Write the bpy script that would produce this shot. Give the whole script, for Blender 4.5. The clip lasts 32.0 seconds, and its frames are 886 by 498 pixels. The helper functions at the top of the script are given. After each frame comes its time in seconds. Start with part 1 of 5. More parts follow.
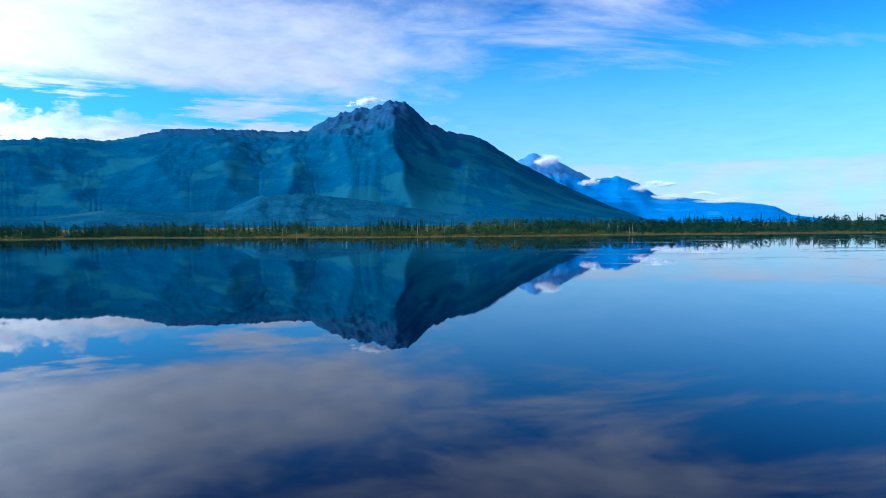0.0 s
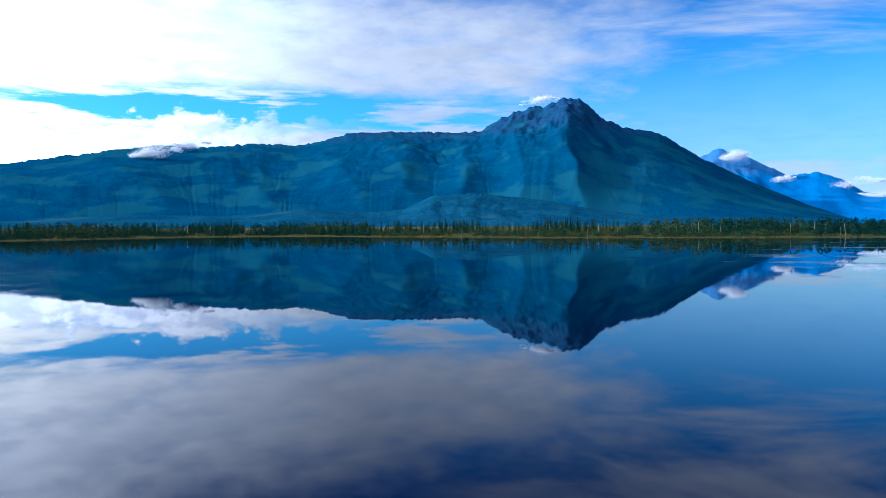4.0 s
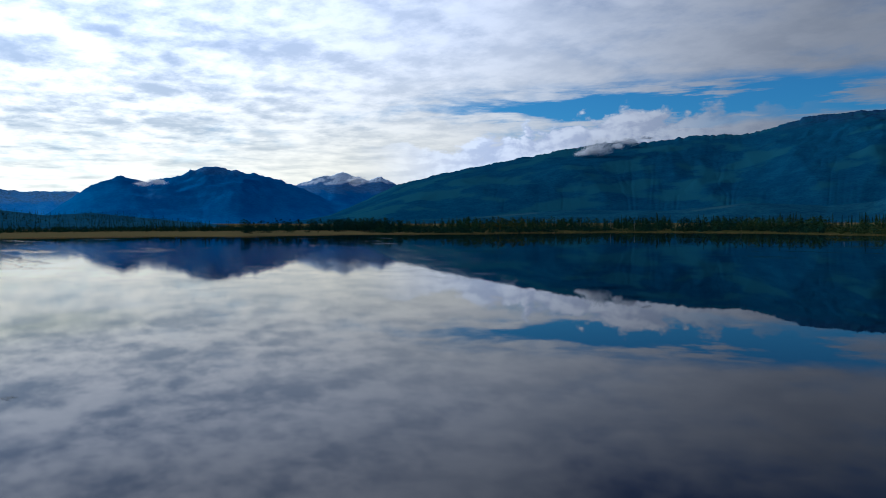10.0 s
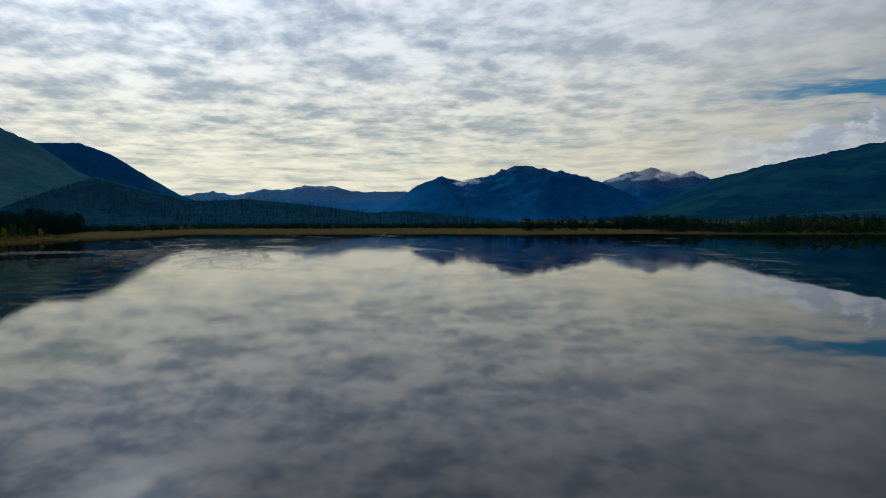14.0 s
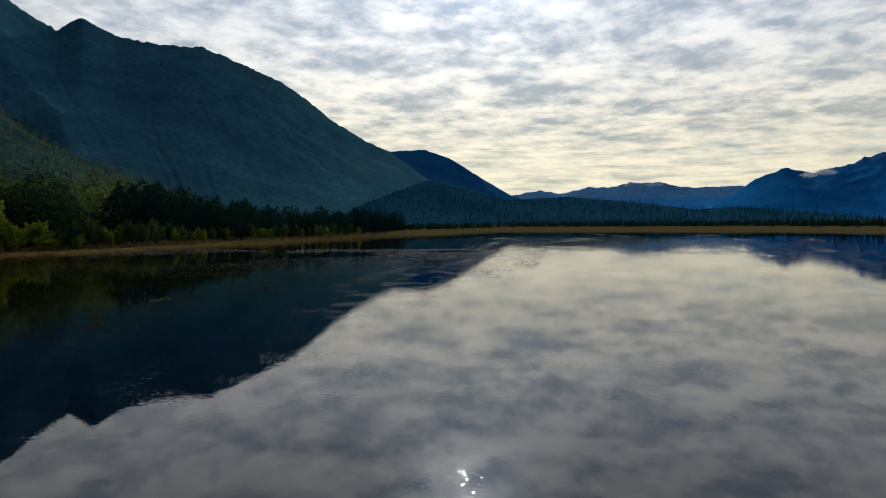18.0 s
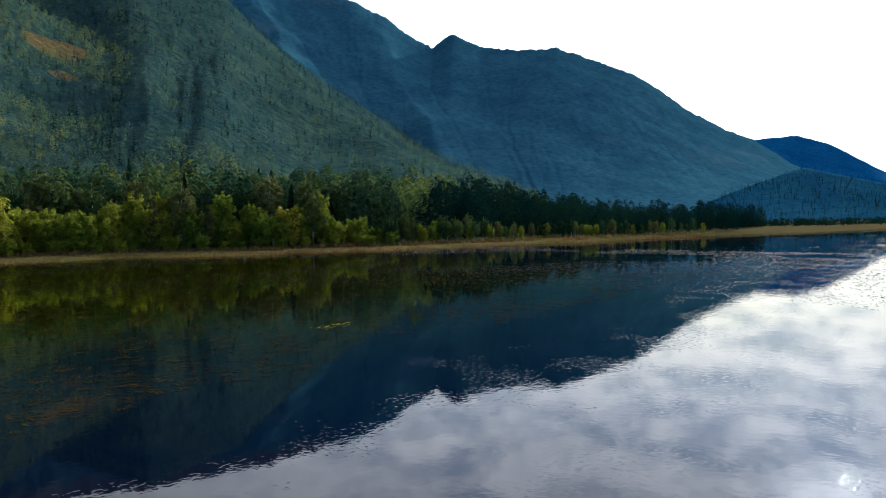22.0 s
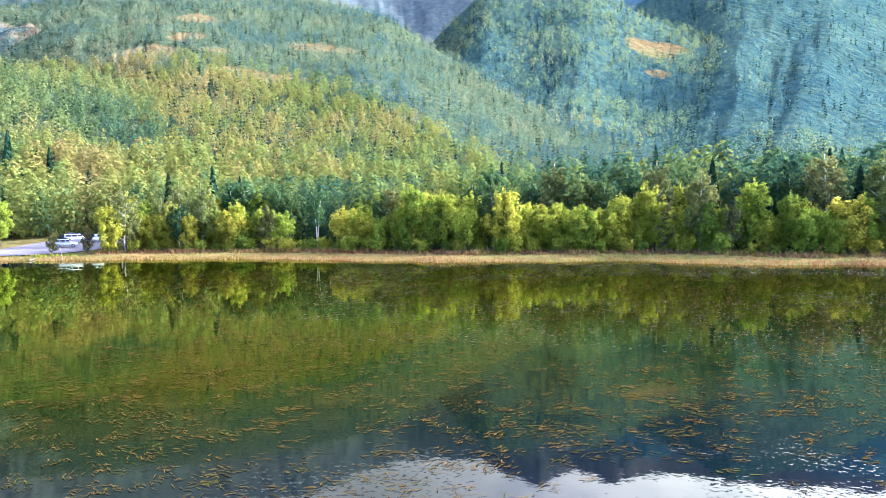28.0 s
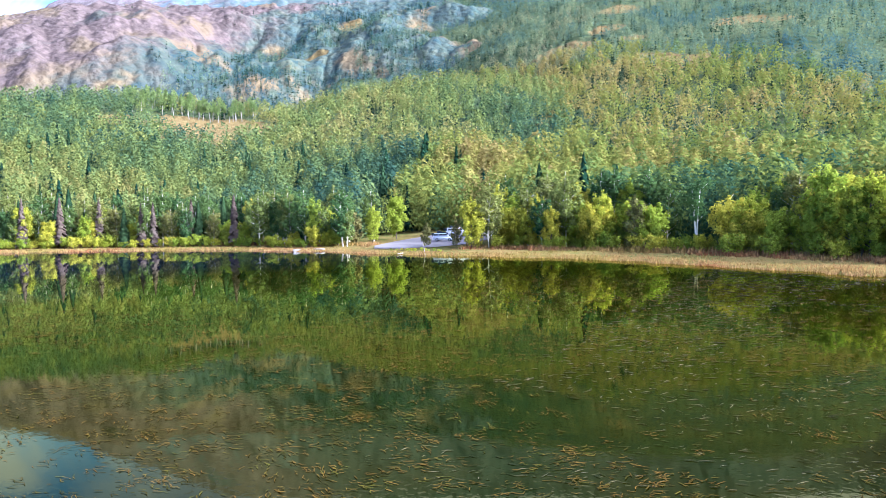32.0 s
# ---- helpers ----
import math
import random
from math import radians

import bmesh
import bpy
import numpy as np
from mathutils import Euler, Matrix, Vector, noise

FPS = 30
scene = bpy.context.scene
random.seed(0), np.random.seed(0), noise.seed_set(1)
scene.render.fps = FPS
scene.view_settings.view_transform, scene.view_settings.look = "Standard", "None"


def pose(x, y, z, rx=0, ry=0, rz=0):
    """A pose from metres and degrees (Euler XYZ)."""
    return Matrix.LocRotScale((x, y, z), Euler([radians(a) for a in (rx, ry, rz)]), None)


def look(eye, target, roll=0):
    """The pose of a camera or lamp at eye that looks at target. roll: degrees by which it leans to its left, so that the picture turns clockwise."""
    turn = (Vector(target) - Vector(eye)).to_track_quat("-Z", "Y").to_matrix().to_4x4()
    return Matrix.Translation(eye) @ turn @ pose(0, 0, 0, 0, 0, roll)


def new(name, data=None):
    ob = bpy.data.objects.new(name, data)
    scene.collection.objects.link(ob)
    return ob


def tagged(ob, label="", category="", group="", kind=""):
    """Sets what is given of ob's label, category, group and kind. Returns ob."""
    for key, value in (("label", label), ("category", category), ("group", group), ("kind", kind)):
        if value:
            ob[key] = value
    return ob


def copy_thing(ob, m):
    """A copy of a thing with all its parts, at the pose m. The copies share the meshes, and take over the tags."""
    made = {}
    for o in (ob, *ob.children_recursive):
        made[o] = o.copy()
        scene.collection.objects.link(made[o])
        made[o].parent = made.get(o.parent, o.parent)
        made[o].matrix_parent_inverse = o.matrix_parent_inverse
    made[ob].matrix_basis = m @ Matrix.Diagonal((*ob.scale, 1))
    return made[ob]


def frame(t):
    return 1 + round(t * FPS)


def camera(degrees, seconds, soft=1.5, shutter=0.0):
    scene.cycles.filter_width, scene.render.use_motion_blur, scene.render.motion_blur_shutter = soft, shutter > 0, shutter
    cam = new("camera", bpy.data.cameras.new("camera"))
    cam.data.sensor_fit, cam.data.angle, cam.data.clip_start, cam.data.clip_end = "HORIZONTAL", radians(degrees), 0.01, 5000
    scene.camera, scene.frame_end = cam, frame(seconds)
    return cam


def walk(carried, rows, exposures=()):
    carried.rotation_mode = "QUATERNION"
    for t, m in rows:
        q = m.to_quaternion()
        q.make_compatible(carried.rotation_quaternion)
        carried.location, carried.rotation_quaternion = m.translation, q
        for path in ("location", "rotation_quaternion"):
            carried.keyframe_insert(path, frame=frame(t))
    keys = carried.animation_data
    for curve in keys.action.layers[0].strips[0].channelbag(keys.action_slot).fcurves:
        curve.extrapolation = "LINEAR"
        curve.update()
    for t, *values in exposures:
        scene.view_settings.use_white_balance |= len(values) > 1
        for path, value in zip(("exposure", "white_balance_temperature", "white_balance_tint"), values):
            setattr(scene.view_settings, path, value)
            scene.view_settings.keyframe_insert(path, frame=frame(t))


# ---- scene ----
cam = camera(64.5, 32.0, 0.9)

# seconds, x, y, z, heading to the left of north, pitch, roll
PATH = [
    (0, 0.00, 0.00, 7.05, 0.00, -2.05, -0.57), (0.5, 0.16, 2.74, 7.05, 1.27, -2.05, -0.49),
    (1, 0.28, 5.48, 7.07, 2.84, -2.04, -0.48), (1.5, 0.41, 8.21, 7.10, 4.31, -2.02, -0.47),
    (2, 0.50, 10.93, 7.10, 5.83, -2.02, -0.46), (2.5, 0.50, 13.65, 7.07, 7.28, -2.01, -0.45),
    (3, 0.58, 16.39, 7.00, 9.04, -2.00, -0.41), (3.5, 0.72, 19.12, 6.91, 11.34, -1.99, -0.39),
    (5.5, 2.51, 29.81, 7.13, 22.34, -2.01, -0.27), (6, 2.18, 32.44, 7.13, 24.80, -2.05, -0.35),
    (6.5, 1.75, 35.09, 7.14, 27.39, -2.07, -0.36), (7, 1.10, 37.85, 7.13, 30.21, -2.08, -0.36),
    (7.5, 0.11, 40.89, 7.09, 33.18, -2.09, -0.29), (8, -1.33, 44.20, 7.01, 36.57, -2.12, -0.27),
    (8.5, -3.06, 47.57, 6.94, 39.77, -2.15, -0.21), (9, -4.84, 50.88, 6.88, 42.90, -2.17, -0.18),
    (9.5, -6.61, 54.03, 6.81, 45.79, -2.19, -0.19), (10, -8.44, 56.92, 6.72, 48.85, -2.22, -0.21),
    (10.5, -10.27, 59.66, 6.61, 51.73, -2.23, -0.18), (11, -11.97, 62.41, 6.50, 54.89, -2.27, -0.20),
    (11.5, -13.68, 65.07, 6.48, 57.89, -2.27, -0.18), (12, -15.31, 67.72, 6.52, 61.08, -2.27, -0.10),
    (12.5, -16.83, 70.44, 6.61, 64.13, -2.30, -0.06), (13, -18.27, 73.20, 6.73, 67.27, -2.34, -0.09),
    (13.5, -19.75, 75.92, 6.88, 70.32, -2.35, -0.12), (14, -21.34, 78.57, 7.03, 73.55, -2.40, -0.11),
    (14.5, -23.05, 81.12, 7.19, 76.67, -2.43, -0.10), (16.5, -32.81, 87.30, 7.32, 89.62, -2.50, -0.40),
    (17, -36.44, 87.95, 7.12, 92.97, -2.47, -0.44), (17.5, -40.15, 88.30, 6.94, 96.20, -2.46, -0.49),
    (18, -43.92, 88.50, 6.81, 99.69, -2.45, -0.46), (18.5, -47.56, 88.50, 6.67, 103.10, -2.44, -0.47),
    (19, -51.13, 88.52, 6.56, 106.66, -2.42, -0.43), (19.5, -54.54, 88.31, 6.51, 110.08, -2.42, -0.49),
    (20, -57.88, 87.96, 6.50, 113.63, -2.44, -0.49), (20.5, -61.14, 87.42, 6.47, 117.05, -2.42, -0.50),
    (21, -64.32, 86.77, 6.46, 120.61, -2.45, -0.52), (21.5, -67.37, 86.08, 6.42, 124.09, -2.45, -0.61),
    (22, -70.24, 85.34, 6.42, 127.88, -2.47, -0.73), (22.5, -72.87, 84.50, 6.45, 131.40, -2.45, -0.69),
    (23, -75.46, 83.63, 6.49, 135.22, -2.45, -0.72), (23.5, -77.95, 82.63, 6.52, 138.78, -2.44, -0.77),
    (24, -80.44, 81.55, 6.61, 142.53, -2.46, -0.69), (24.5, -82.80, 80.31, 6.66, 146.08, -2.50, -0.71),
    (25, -85.11, 78.93, 6.74, 149.86, -2.50, -0.74), (25.5, -87.28, 77.38, 6.79, 153.63, -2.53, -0.71),
    (27.5, -95.41, 68.83, 6.87, 170.04, -2.56, -0.57), (28, -97.15, 66.46, 6.95, 174.26, -2.59, -0.58),
    (28.5, -98.63, 64.05, 6.97, 178.27, -2.60, -0.54), (29, -100.00, 61.33, 6.97, 182.90, -2.61, -0.62),
    (29.5, -101.14, 58.73, 7.02, 187.48, -2.66, -0.72), (30, -102.25, 55.99, 7.07, 192.46, -2.66, -0.70),
    (30.5, -103.03, 53.12, 7.04, 196.91, -2.67, -0.71), (31, -103.64, 50.09, 7.02, 201.19, -2.69, -0.77),
    (31.5, -103.98, 47.19, 6.99, 204.78, -2.74, -0.89), (32, -104.07, 44.10, 7.01, 208.28, -2.77, -0.92),
]


def aim(x, y, z, heading, pitch, roll):
    return pose(x, y, z, 90 + pitch, 0, heading) @ pose(0, 0, 0, 0, 0, roll)


# seconds, stops, kelvin, tint
EXPOSURES = [(0.0, 0.4, 4850, 12), (3.0, 0.35, 4850, 12), (6.0, -0.05, 4900, 12), (9.0, -1.0, 5000, 12), (11.5, -1.5, 5350, 10), (13.5, -1.82, 5700, 7), (16.5, -1.75, 5900, 8), (19.0, -1.6, 6150, 9),
             (21.5, -0.75, 5700, 9), (23.0, 0.8, 5300, 15), (24.0, 1.6, 5200, 18), (25.0, 2.05, 5150, 20), (28.0, 2.4, 5250, 26), (29.0, 2.35, 5250, 26), (30.0, 2.05, 5250, 25), (32.0, 2.0, 5250, 24)]
walk(cam, [(t, aim(*p)) for t, *p in PATH], EXPOSURES)

# ---- sky and sun ----
SUN_HEADING, SUN_HEIGHT = 97.8, 23.0


def heading_dir(az, el=0.0):
    a, e = radians(az), radians(el)
    return Vector((-math.sin(a) * math.cos(e), math.cos(a) * math.cos(e), math.sin(e)))


sun_data = bpy.data.lights.new("sun", "SUN")
sun_data.energy, sun_data.angle, sun_data.color = 4.6, radians(1.2), (1.0, 0.93, 0.8)
sun = new("sun", sun_data)
sun.matrix_world = look((0, 0, 300), Vector((0, 0, 300)) - heading_dir(SUN_HEADING, SUN_HEIGHT))


class Nodes:
    """A short way to write node trees."""

    def __init__(self, tree):
        self.tree = tree
        tree.nodes.clear()

    def add(self, kind, settings=None, **links):
        node = self.tree.nodes.new(kind)
        for key, value in (settings or {}).items():
            setattr(node, key, value)
        for key, value in links.items():
            self.put(node, key, value)
        return node

    def put(self, node, key, value):
        socket = node.inputs[int(key[1:])] if key[0] == "i" and key[1:].isdigit() else node.inputs[key.replace("_", " ")]
        if isinstance(value, bpy.types.NodeSocket):
            self.tree.links.new(value, socket)
        elif isinstance(value, bpy.types.Node):
            self.tree.links.new(value.outputs[0], socket)
        else:
            socket.default_value = value

    def math(self, op, a, b=0.0, c=0.0, clamp=False):
        return self.add("ShaderNodeMath", {"operation": op, "use_clamp": clamp}, i0=a, i1=b, i2=c).outputs[0]

    def ramp(self, value, lo, hi, smooth=True, a=0.0, b=1.0):
        node = self.add("ShaderNodeMapRange", {"interpolation_type": "SMOOTHSTEP" if smooth else "LINEAR"}, Value=value)
        for key, v in zip(("From Min", "From Max", "To Min", "To Max"), (lo, hi, a, b)):
            node.inputs[key].default_value = v
        return node.outputs[0]

    def mix(self, fac, a, b, blend="MIX"):
        node = self.add("ShaderNodeMix", {"data_type": "RGBA", "blend_type": blend})
        self.put(node, "i0", fac), self.put(node, "i6", a), self.put(node, "i7", b)
        return node.outputs[2]

    def noise(self, vector, scale, detail=4.0, rough=0.55, distortion=0.0):
        return self.add("ShaderNodeTexNoise", None, Vector=vector, Scale=scale, Detail=detail, Roughness=rough, Distortion=distortion).outputs[0]


world = bpy.data.worlds.new("sky")
scene.world = world
world.use_nodes = True
W = Nodes(world.node_tree)
sky = W.add("ShaderNodeTexSky", {"sky_type": "NISHITA", "sun_disc": False, "sun_elevation": radians(SUN_HEIGHT),
                                 "sun_rotation": radians(-SUN_HEADING), "altitude": 100.0, "dust_density": 0.4, "ozone_density": 2.0})
here = W.add("ShaderNodeTexCoord").outputs["Generated"]
xyz = W.add("ShaderNodeSeparateXYZ", None, Vector=here)
dx, dy, dz = xyz.outputs
az = W.math("MULTIPLY", W.math("ARCTAN2", W.math("MULTIPLY", dx, -1.0), dy), 180 / math.pi)
el = W.math("MULTIPLY", W.math("ARCSINE", dz), 180 / math.pi)
lift = W.math("ADD", W.math("MAXIMUM", dz, 0.0), 0.27)
flat = W.add("ShaderNodeCombineXYZ", None, X=W.math("DIVIDE", dx, lift), Y=W.math("DIVIDE", dy, lift))
big = W.noise(flat, 1.0, 3.0, 0.5)
# the cloud layer is seen at a slant, so its cells crowd together towards the horizon
slant = W.math("ADD", W.math("MAXIMUM", dz, 0.0), 0.13)
sheet_p = W.add("ShaderNodeCombineXYZ", None, X=W.math("DIVIDE", dx, slant), Y=W.math("DIVIDE", dy, slant))
sunward = heading_dir(SUN_HEADING)
ahead = W.add("ShaderNodeVectorMath", {"operation": "ADD"}, i0=sheet_p, i1=tuple(sunward * 0.085)).outputs[0]
cells = W.noise(sheet_p, 3.4, 8.0, 0.6, 0.1)
lit_side = W.math("SUBTRACT", cells, W.noise(ahead, 3.4, 8.0, 0.6, 0.1))
ripples_p = W.add("ShaderNodeMapping", None, Vector=sheet_p)
ripples_p.inputs["Rotation"].default_value = (0, 0, 0.9)
ripples_p.inputs["Scale"].default_value = (1.0, 1.3, 1.0)
grain = W.noise(ripples_p, 9.0, 6.0, 0.6, 0.2)
warp = W.add("ShaderNodeTexNoise", None, Vector=sheet_p, Scale=4.0, Detail=4.0, Roughness=0.6).outputs["Color"]
warped = W.add("ShaderNodeVectorMath", {"operation": "MULTIPLY_ADD"}, i0=warp, i1=(0.3, 0.3, 0.0), i2=sheet_p).outputs[0]
heap = W.add("ShaderNodeTexVoronoi", {"feature": "SMOOTH_F1"}, Vector=warped, Scale=5.5, Smoothness=0.7).outputs["Distance"]
tufts = W.math("SUBTRACT", 1.0, W.math("MULTIPLY", heap, 1.25))
# the deck lies over the south and west and thins to a clear north-east
west = W.math("MULTIPLY", W.math("DIVIDE", dx, lift), -1.0)
south = W.math("MULTIPLY_ADD", west, 0.9, W.math("MULTIPLY", W.math("DIVIDE", dy, lift), -1.0))
deck = W.ramp(W.math("MAXIMUM", west, south), -0.72, 0.72, True)
# an open strip of blue low in the north-west
open_az = W.math("DIVIDE", W.math("SUBTRACT", az, 29.0), 19.0)
open_el = W.math("DIVIDE", W.math("SUBTRACT", el, W.math("MULTIPLY_ADD", big, 3.0, 7.4)), 1.6)
strip = W.math("EXPONENT", W.math("MULTIPLY", W.math("ADD", W.math("MULTIPLY", open_az, open_az), W.math("MULTIPLY", open_el, open_el)), -1.0))
shreds = W.add("ShaderNodeCombineXYZ", None, X=W.math("MULTIPLY", az, 0.10), Y=W.math("MULTIPLY", el, 0.85))
strip = W.math("MULTIPLY", strip, W.ramp(W.noise(shreds, 1.0, 5.0, 0.6), 0.38, 0.56, True, 0.25, 1.0))
amount = W.math("ADD", W.math("MULTIPLY_ADD", big, 0.8, -0.4), W.math("MULTIPLY_ADD", cells, 0.7, -0.35))
amount = W.math("ADD", amount, W.math("MULTIPLY_ADD", deck, 0.75, -0.22))
amount = W.math("SUBTRACT", amount, W.math("MULTIPLY", strip, 1.15))
# low bank of cumulus along the mountain tops
bank_pos = W.add("ShaderNodeCombineXYZ", None, X=W.math("MULTIPLY", az, 0.16), Y=W.math("MULTIPLY", el, 0.30))
puff_pos = W.add("ShaderNodeCombineXYZ", None, X=W.math("MULTIPLY", az, 0.34), Y=W.math("MULTIPLY", el, 0.55))
bank_noise = W.noise(puff_pos, 1.0, 7.0, 0.58, 0.15)
bank_lit = W.add("ShaderNodeVectorMath", {"operation": "ADD"}, i0=puff_pos, i1=(0.16, 0.22, 0.0)).outputs[0]
bank_lit = W.ramp(W.math("SUBTRACT", bank_noise, W.noise(bank_lit, 1.0, 7.0, 0.58, 0.15)), -0.10, 0.10)
bank_height = W.ramp(az, 34.0, 49.0, True, 5.8, 3.4)
bank_top = W.math("SUBTRACT", W.math("MULTIPLY_ADD", bank_noise, 5.2, bank_height), el)
bank_here = W.math("MULTIPLY", W.ramp(az, 18.0, 34.0), W.ramp(az, 57.0, 43.0))
bank = W.math("MULTIPLY", W.ramp(bank_top, -0.25, 0.35), bank_here)
stratus_here = W.math("MULTIPLY", W.ramp(el, 5.2, 4.2), W.ramp(az, 4.0, -14.0))
stratus = W.math("MULTIPLY", stratus_here, W.ramp(W.noise(bank_pos, 1.4, 4.0), 0.2, 0.7, True, 0.35, 0.8))
veil = W.math("MULTIPLY", W.math("MULTIPLY", W.ramp(el, 14.0, 2.0), W.ramp(az, 18.0, -4.0)), 0.42)
stratus = W.math("MAXIMUM", stratus, veil)
# the north clears towards the zenith
aside = W.math("ABSOLUTE", az)
clear = W.math("MULTIPLY", W.ramp(el, 14.0, 26.0), W.ramp(aside, 52.0, 22.0))
amount = W.math("SUBTRACT", amount, W.math("MULTIPLY", clear, 0.7))
cover = W.ramp(amount, -0.06, 0.5)
long_flat = W.add("ShaderNodeMapping", None, Vector=flat)
long_flat.inputs["Rotation"].default_value = (0, 0, 0.5)
long_flat.inputs["Scale"].default_value = (0.9, 2.6, 1.0)
streaks = W.math("MULTIPLY", W.ramp(W.noise(long_flat, 1.0, 6.0, 0.62, 0.4), 0.44, 0.66, True, 0.0, 0.85), W.math("MULTIPLY", W.math("MULTIPLY", W.ramp(el, 9.0, 14.0), W.ramp(el, 27.0, 19.0)), W.ramp(az, 20.0, 6.0, True, 0.3, 1.0)))
cover = W.math("MAXIMUM", cover, streaks)
cover = W.math("MAXIMUM", W.math("MULTIPLY", cover, 0.96), W.math("MAXIMUM", bank, stratus))
glow = W.add("ShaderNodeVectorMath", {"operation": "DOT_PRODUCT"}, i0=here, i1=tuple(heading_dir(SUN_HEADING, SUN_HEIGHT)))
near_sun = W.math("MAXIMUM", glow.outputs["Value"], 0.0)
glowing = W.math("ADD", W.math("MULTIPLY", W.math("POWER", near_sun, 420.0), 7.0), W.math("ADD", W.math("MULTIPLY", W.math("POWER", near_sun, 60.0), 0.9), W.math("MULTIPLY", W.math("POWER", near_sun, 4.0), 0.75)))
toward = W.ramp(glow.outputs["Value"], 0.5, 0.95, True, 0.28, 1.0)
body = W.math("MULTIPLY_ADD", tufts, 0.24, W.math("MULTIPLY_ADD", cells, 0.78, W.math("MULTIPLY", grain, 0.42)))
body = W.math("SUBTRACT", body, W.math("MULTIPLY", lit_side, 1.1))
thick = W.ramp(body, 0.50, 0.92)
layers = W.math("MULTIPLY", W.ramp(W.noise(shreds, 1.7, 6.0, 0.62), 0.45, 0.68), W.ramp(el, 11.0, 5.0))
thick = W.math("MULTIPLY_ADD", layers, 0.55, W.math("MULTIPLY", thick, W.ramp(el, 3.0, 9.0, True, 0.35, 1.0)), clamp=True)
cloud = W.mix(W.math("MULTIPLY", thick, toward), (1.0, 0.97, 0.93, 1), (0.42, 0.47, 0.54, 1))
low_glow = W.math("MULTIPLY", W.ramp(el, 17.0, 2.0), W.ramp(glow.outputs["Value"], 0.3, 0.75))
cloud = W.mix(W.math("MULTIPLY", low_glow, 0.9), cloud, (1.14, 1.0, 0.70, 1), "MULTIPLY")
cloud = W.mix(bank, cloud, W.mix(bank_lit, (0.74, 0.76, 0.83, 1), (1.10, 1.08, 1.05, 1)))
sun_side = W.ramp(glow.outputs["Value"], 0.22, 0.95, True, 0.60, 2.55)
bright = W.math("ADD", glowing, sun_side)
cloud_out = W.add("ShaderNodeBackground", None, Color=cloud, Strength=bright)
blue = W.mix(1.0, sky, (0.35, 0.86, 1.14, 1), "MULTIPLY")
blue = W.mix(W.ramp(el, 9.0, 26.0), blue, (0.09, 0.22, 0.46, 1), "MULTIPLY")
sky_out = W.add("ShaderNodeBackground", None, Color=blue, Strength=0.135)
blend = W.add("ShaderNodeMixShader", None, i0=cover, i1=sky_out, i2=cloud_out)
W.add("ShaderNodeOutputWorld", None, Surface=blend)

# ---- materials ----


def material(name):
    m = bpy.data.materials.new(name)
    m.use_nodes = True
    return m, Nodes(m.node_tree)


def finish(n, color, rough=0.9, bump=None, strength=0.3, distance=1.0, **more):
    shader = n.add("ShaderNodeBsdfPrincipled", None, Base_Color=color, Roughness=rough, **more)
    if rough > 0.92:
        shader.inputs["Specular IOR Level"].default_value = 0.0
    if bump is not None:
        n.put(shader, "Normal", n.add("ShaderNodeBump", None, Height=bump, Strength=strength, Distance=distance))
    n.add("ShaderNodeOutputMaterial", None, Surface=shader)


def plain(name, rgb, rough=0.8, metallic=0.0, vary=0.25, scale=2.0):
    m, n = material(name)
    p = n.add("ShaderNodeTexCoord").outputs["Object"]
    v = n.noise(p, scale, 5.0)
    dark = tuple(c * (1 - vary) for c in rgb)
    light = tuple(min(1.0, c * (1 + vary)) for c in rgb)
    finish(n, n.mix(v, (*dark, 1), (*light, 1)), rough, v, 0.15, 0.05, Metallic=metallic)
    return m


CLEARINGS = [(74, -479, 20), (52, -474, 15), (-27, -393, 21), (-8, -402, 18), (-44, -396, 13), (-50, -534, 24), (-74, -526, 17), (48, -522, 16), (62, -614, 22), (18, -474, 12), (-394, -664, 26),
             (-420, -672, 20), (-377, -600, 13), (376, -567, 14), (409, -677, 16), (176, -236, 25), (156, -230, 19), (190, -222, 23), (172, -212, 23), (150, -206, 16), (204, -190, 15), (164, -196, 16)]


def clearing_mask(n, p, wobble):
    total = 0.0
    for x, y, r in CLEARINGS:
        flat_p = n.add("ShaderNodeVectorMath", {"operation": "MULTIPLY"}, i0=p, i1=(1, 1, 0)).outputs[0]
        d = n.add("ShaderNodeVectorMath", {"operation": "DISTANCE"}, i0=flat_p, i1=(x, y, 0)).outputs["Value"]
        d = n.math("ADD", d, n.math("MULTIPLY_ADD", wobble, r * 1.2, -r * 0.95))
        total = n.math("MAXIMUM", total, n.ramp(d, r * 1.05, r * 0.8))
    return total


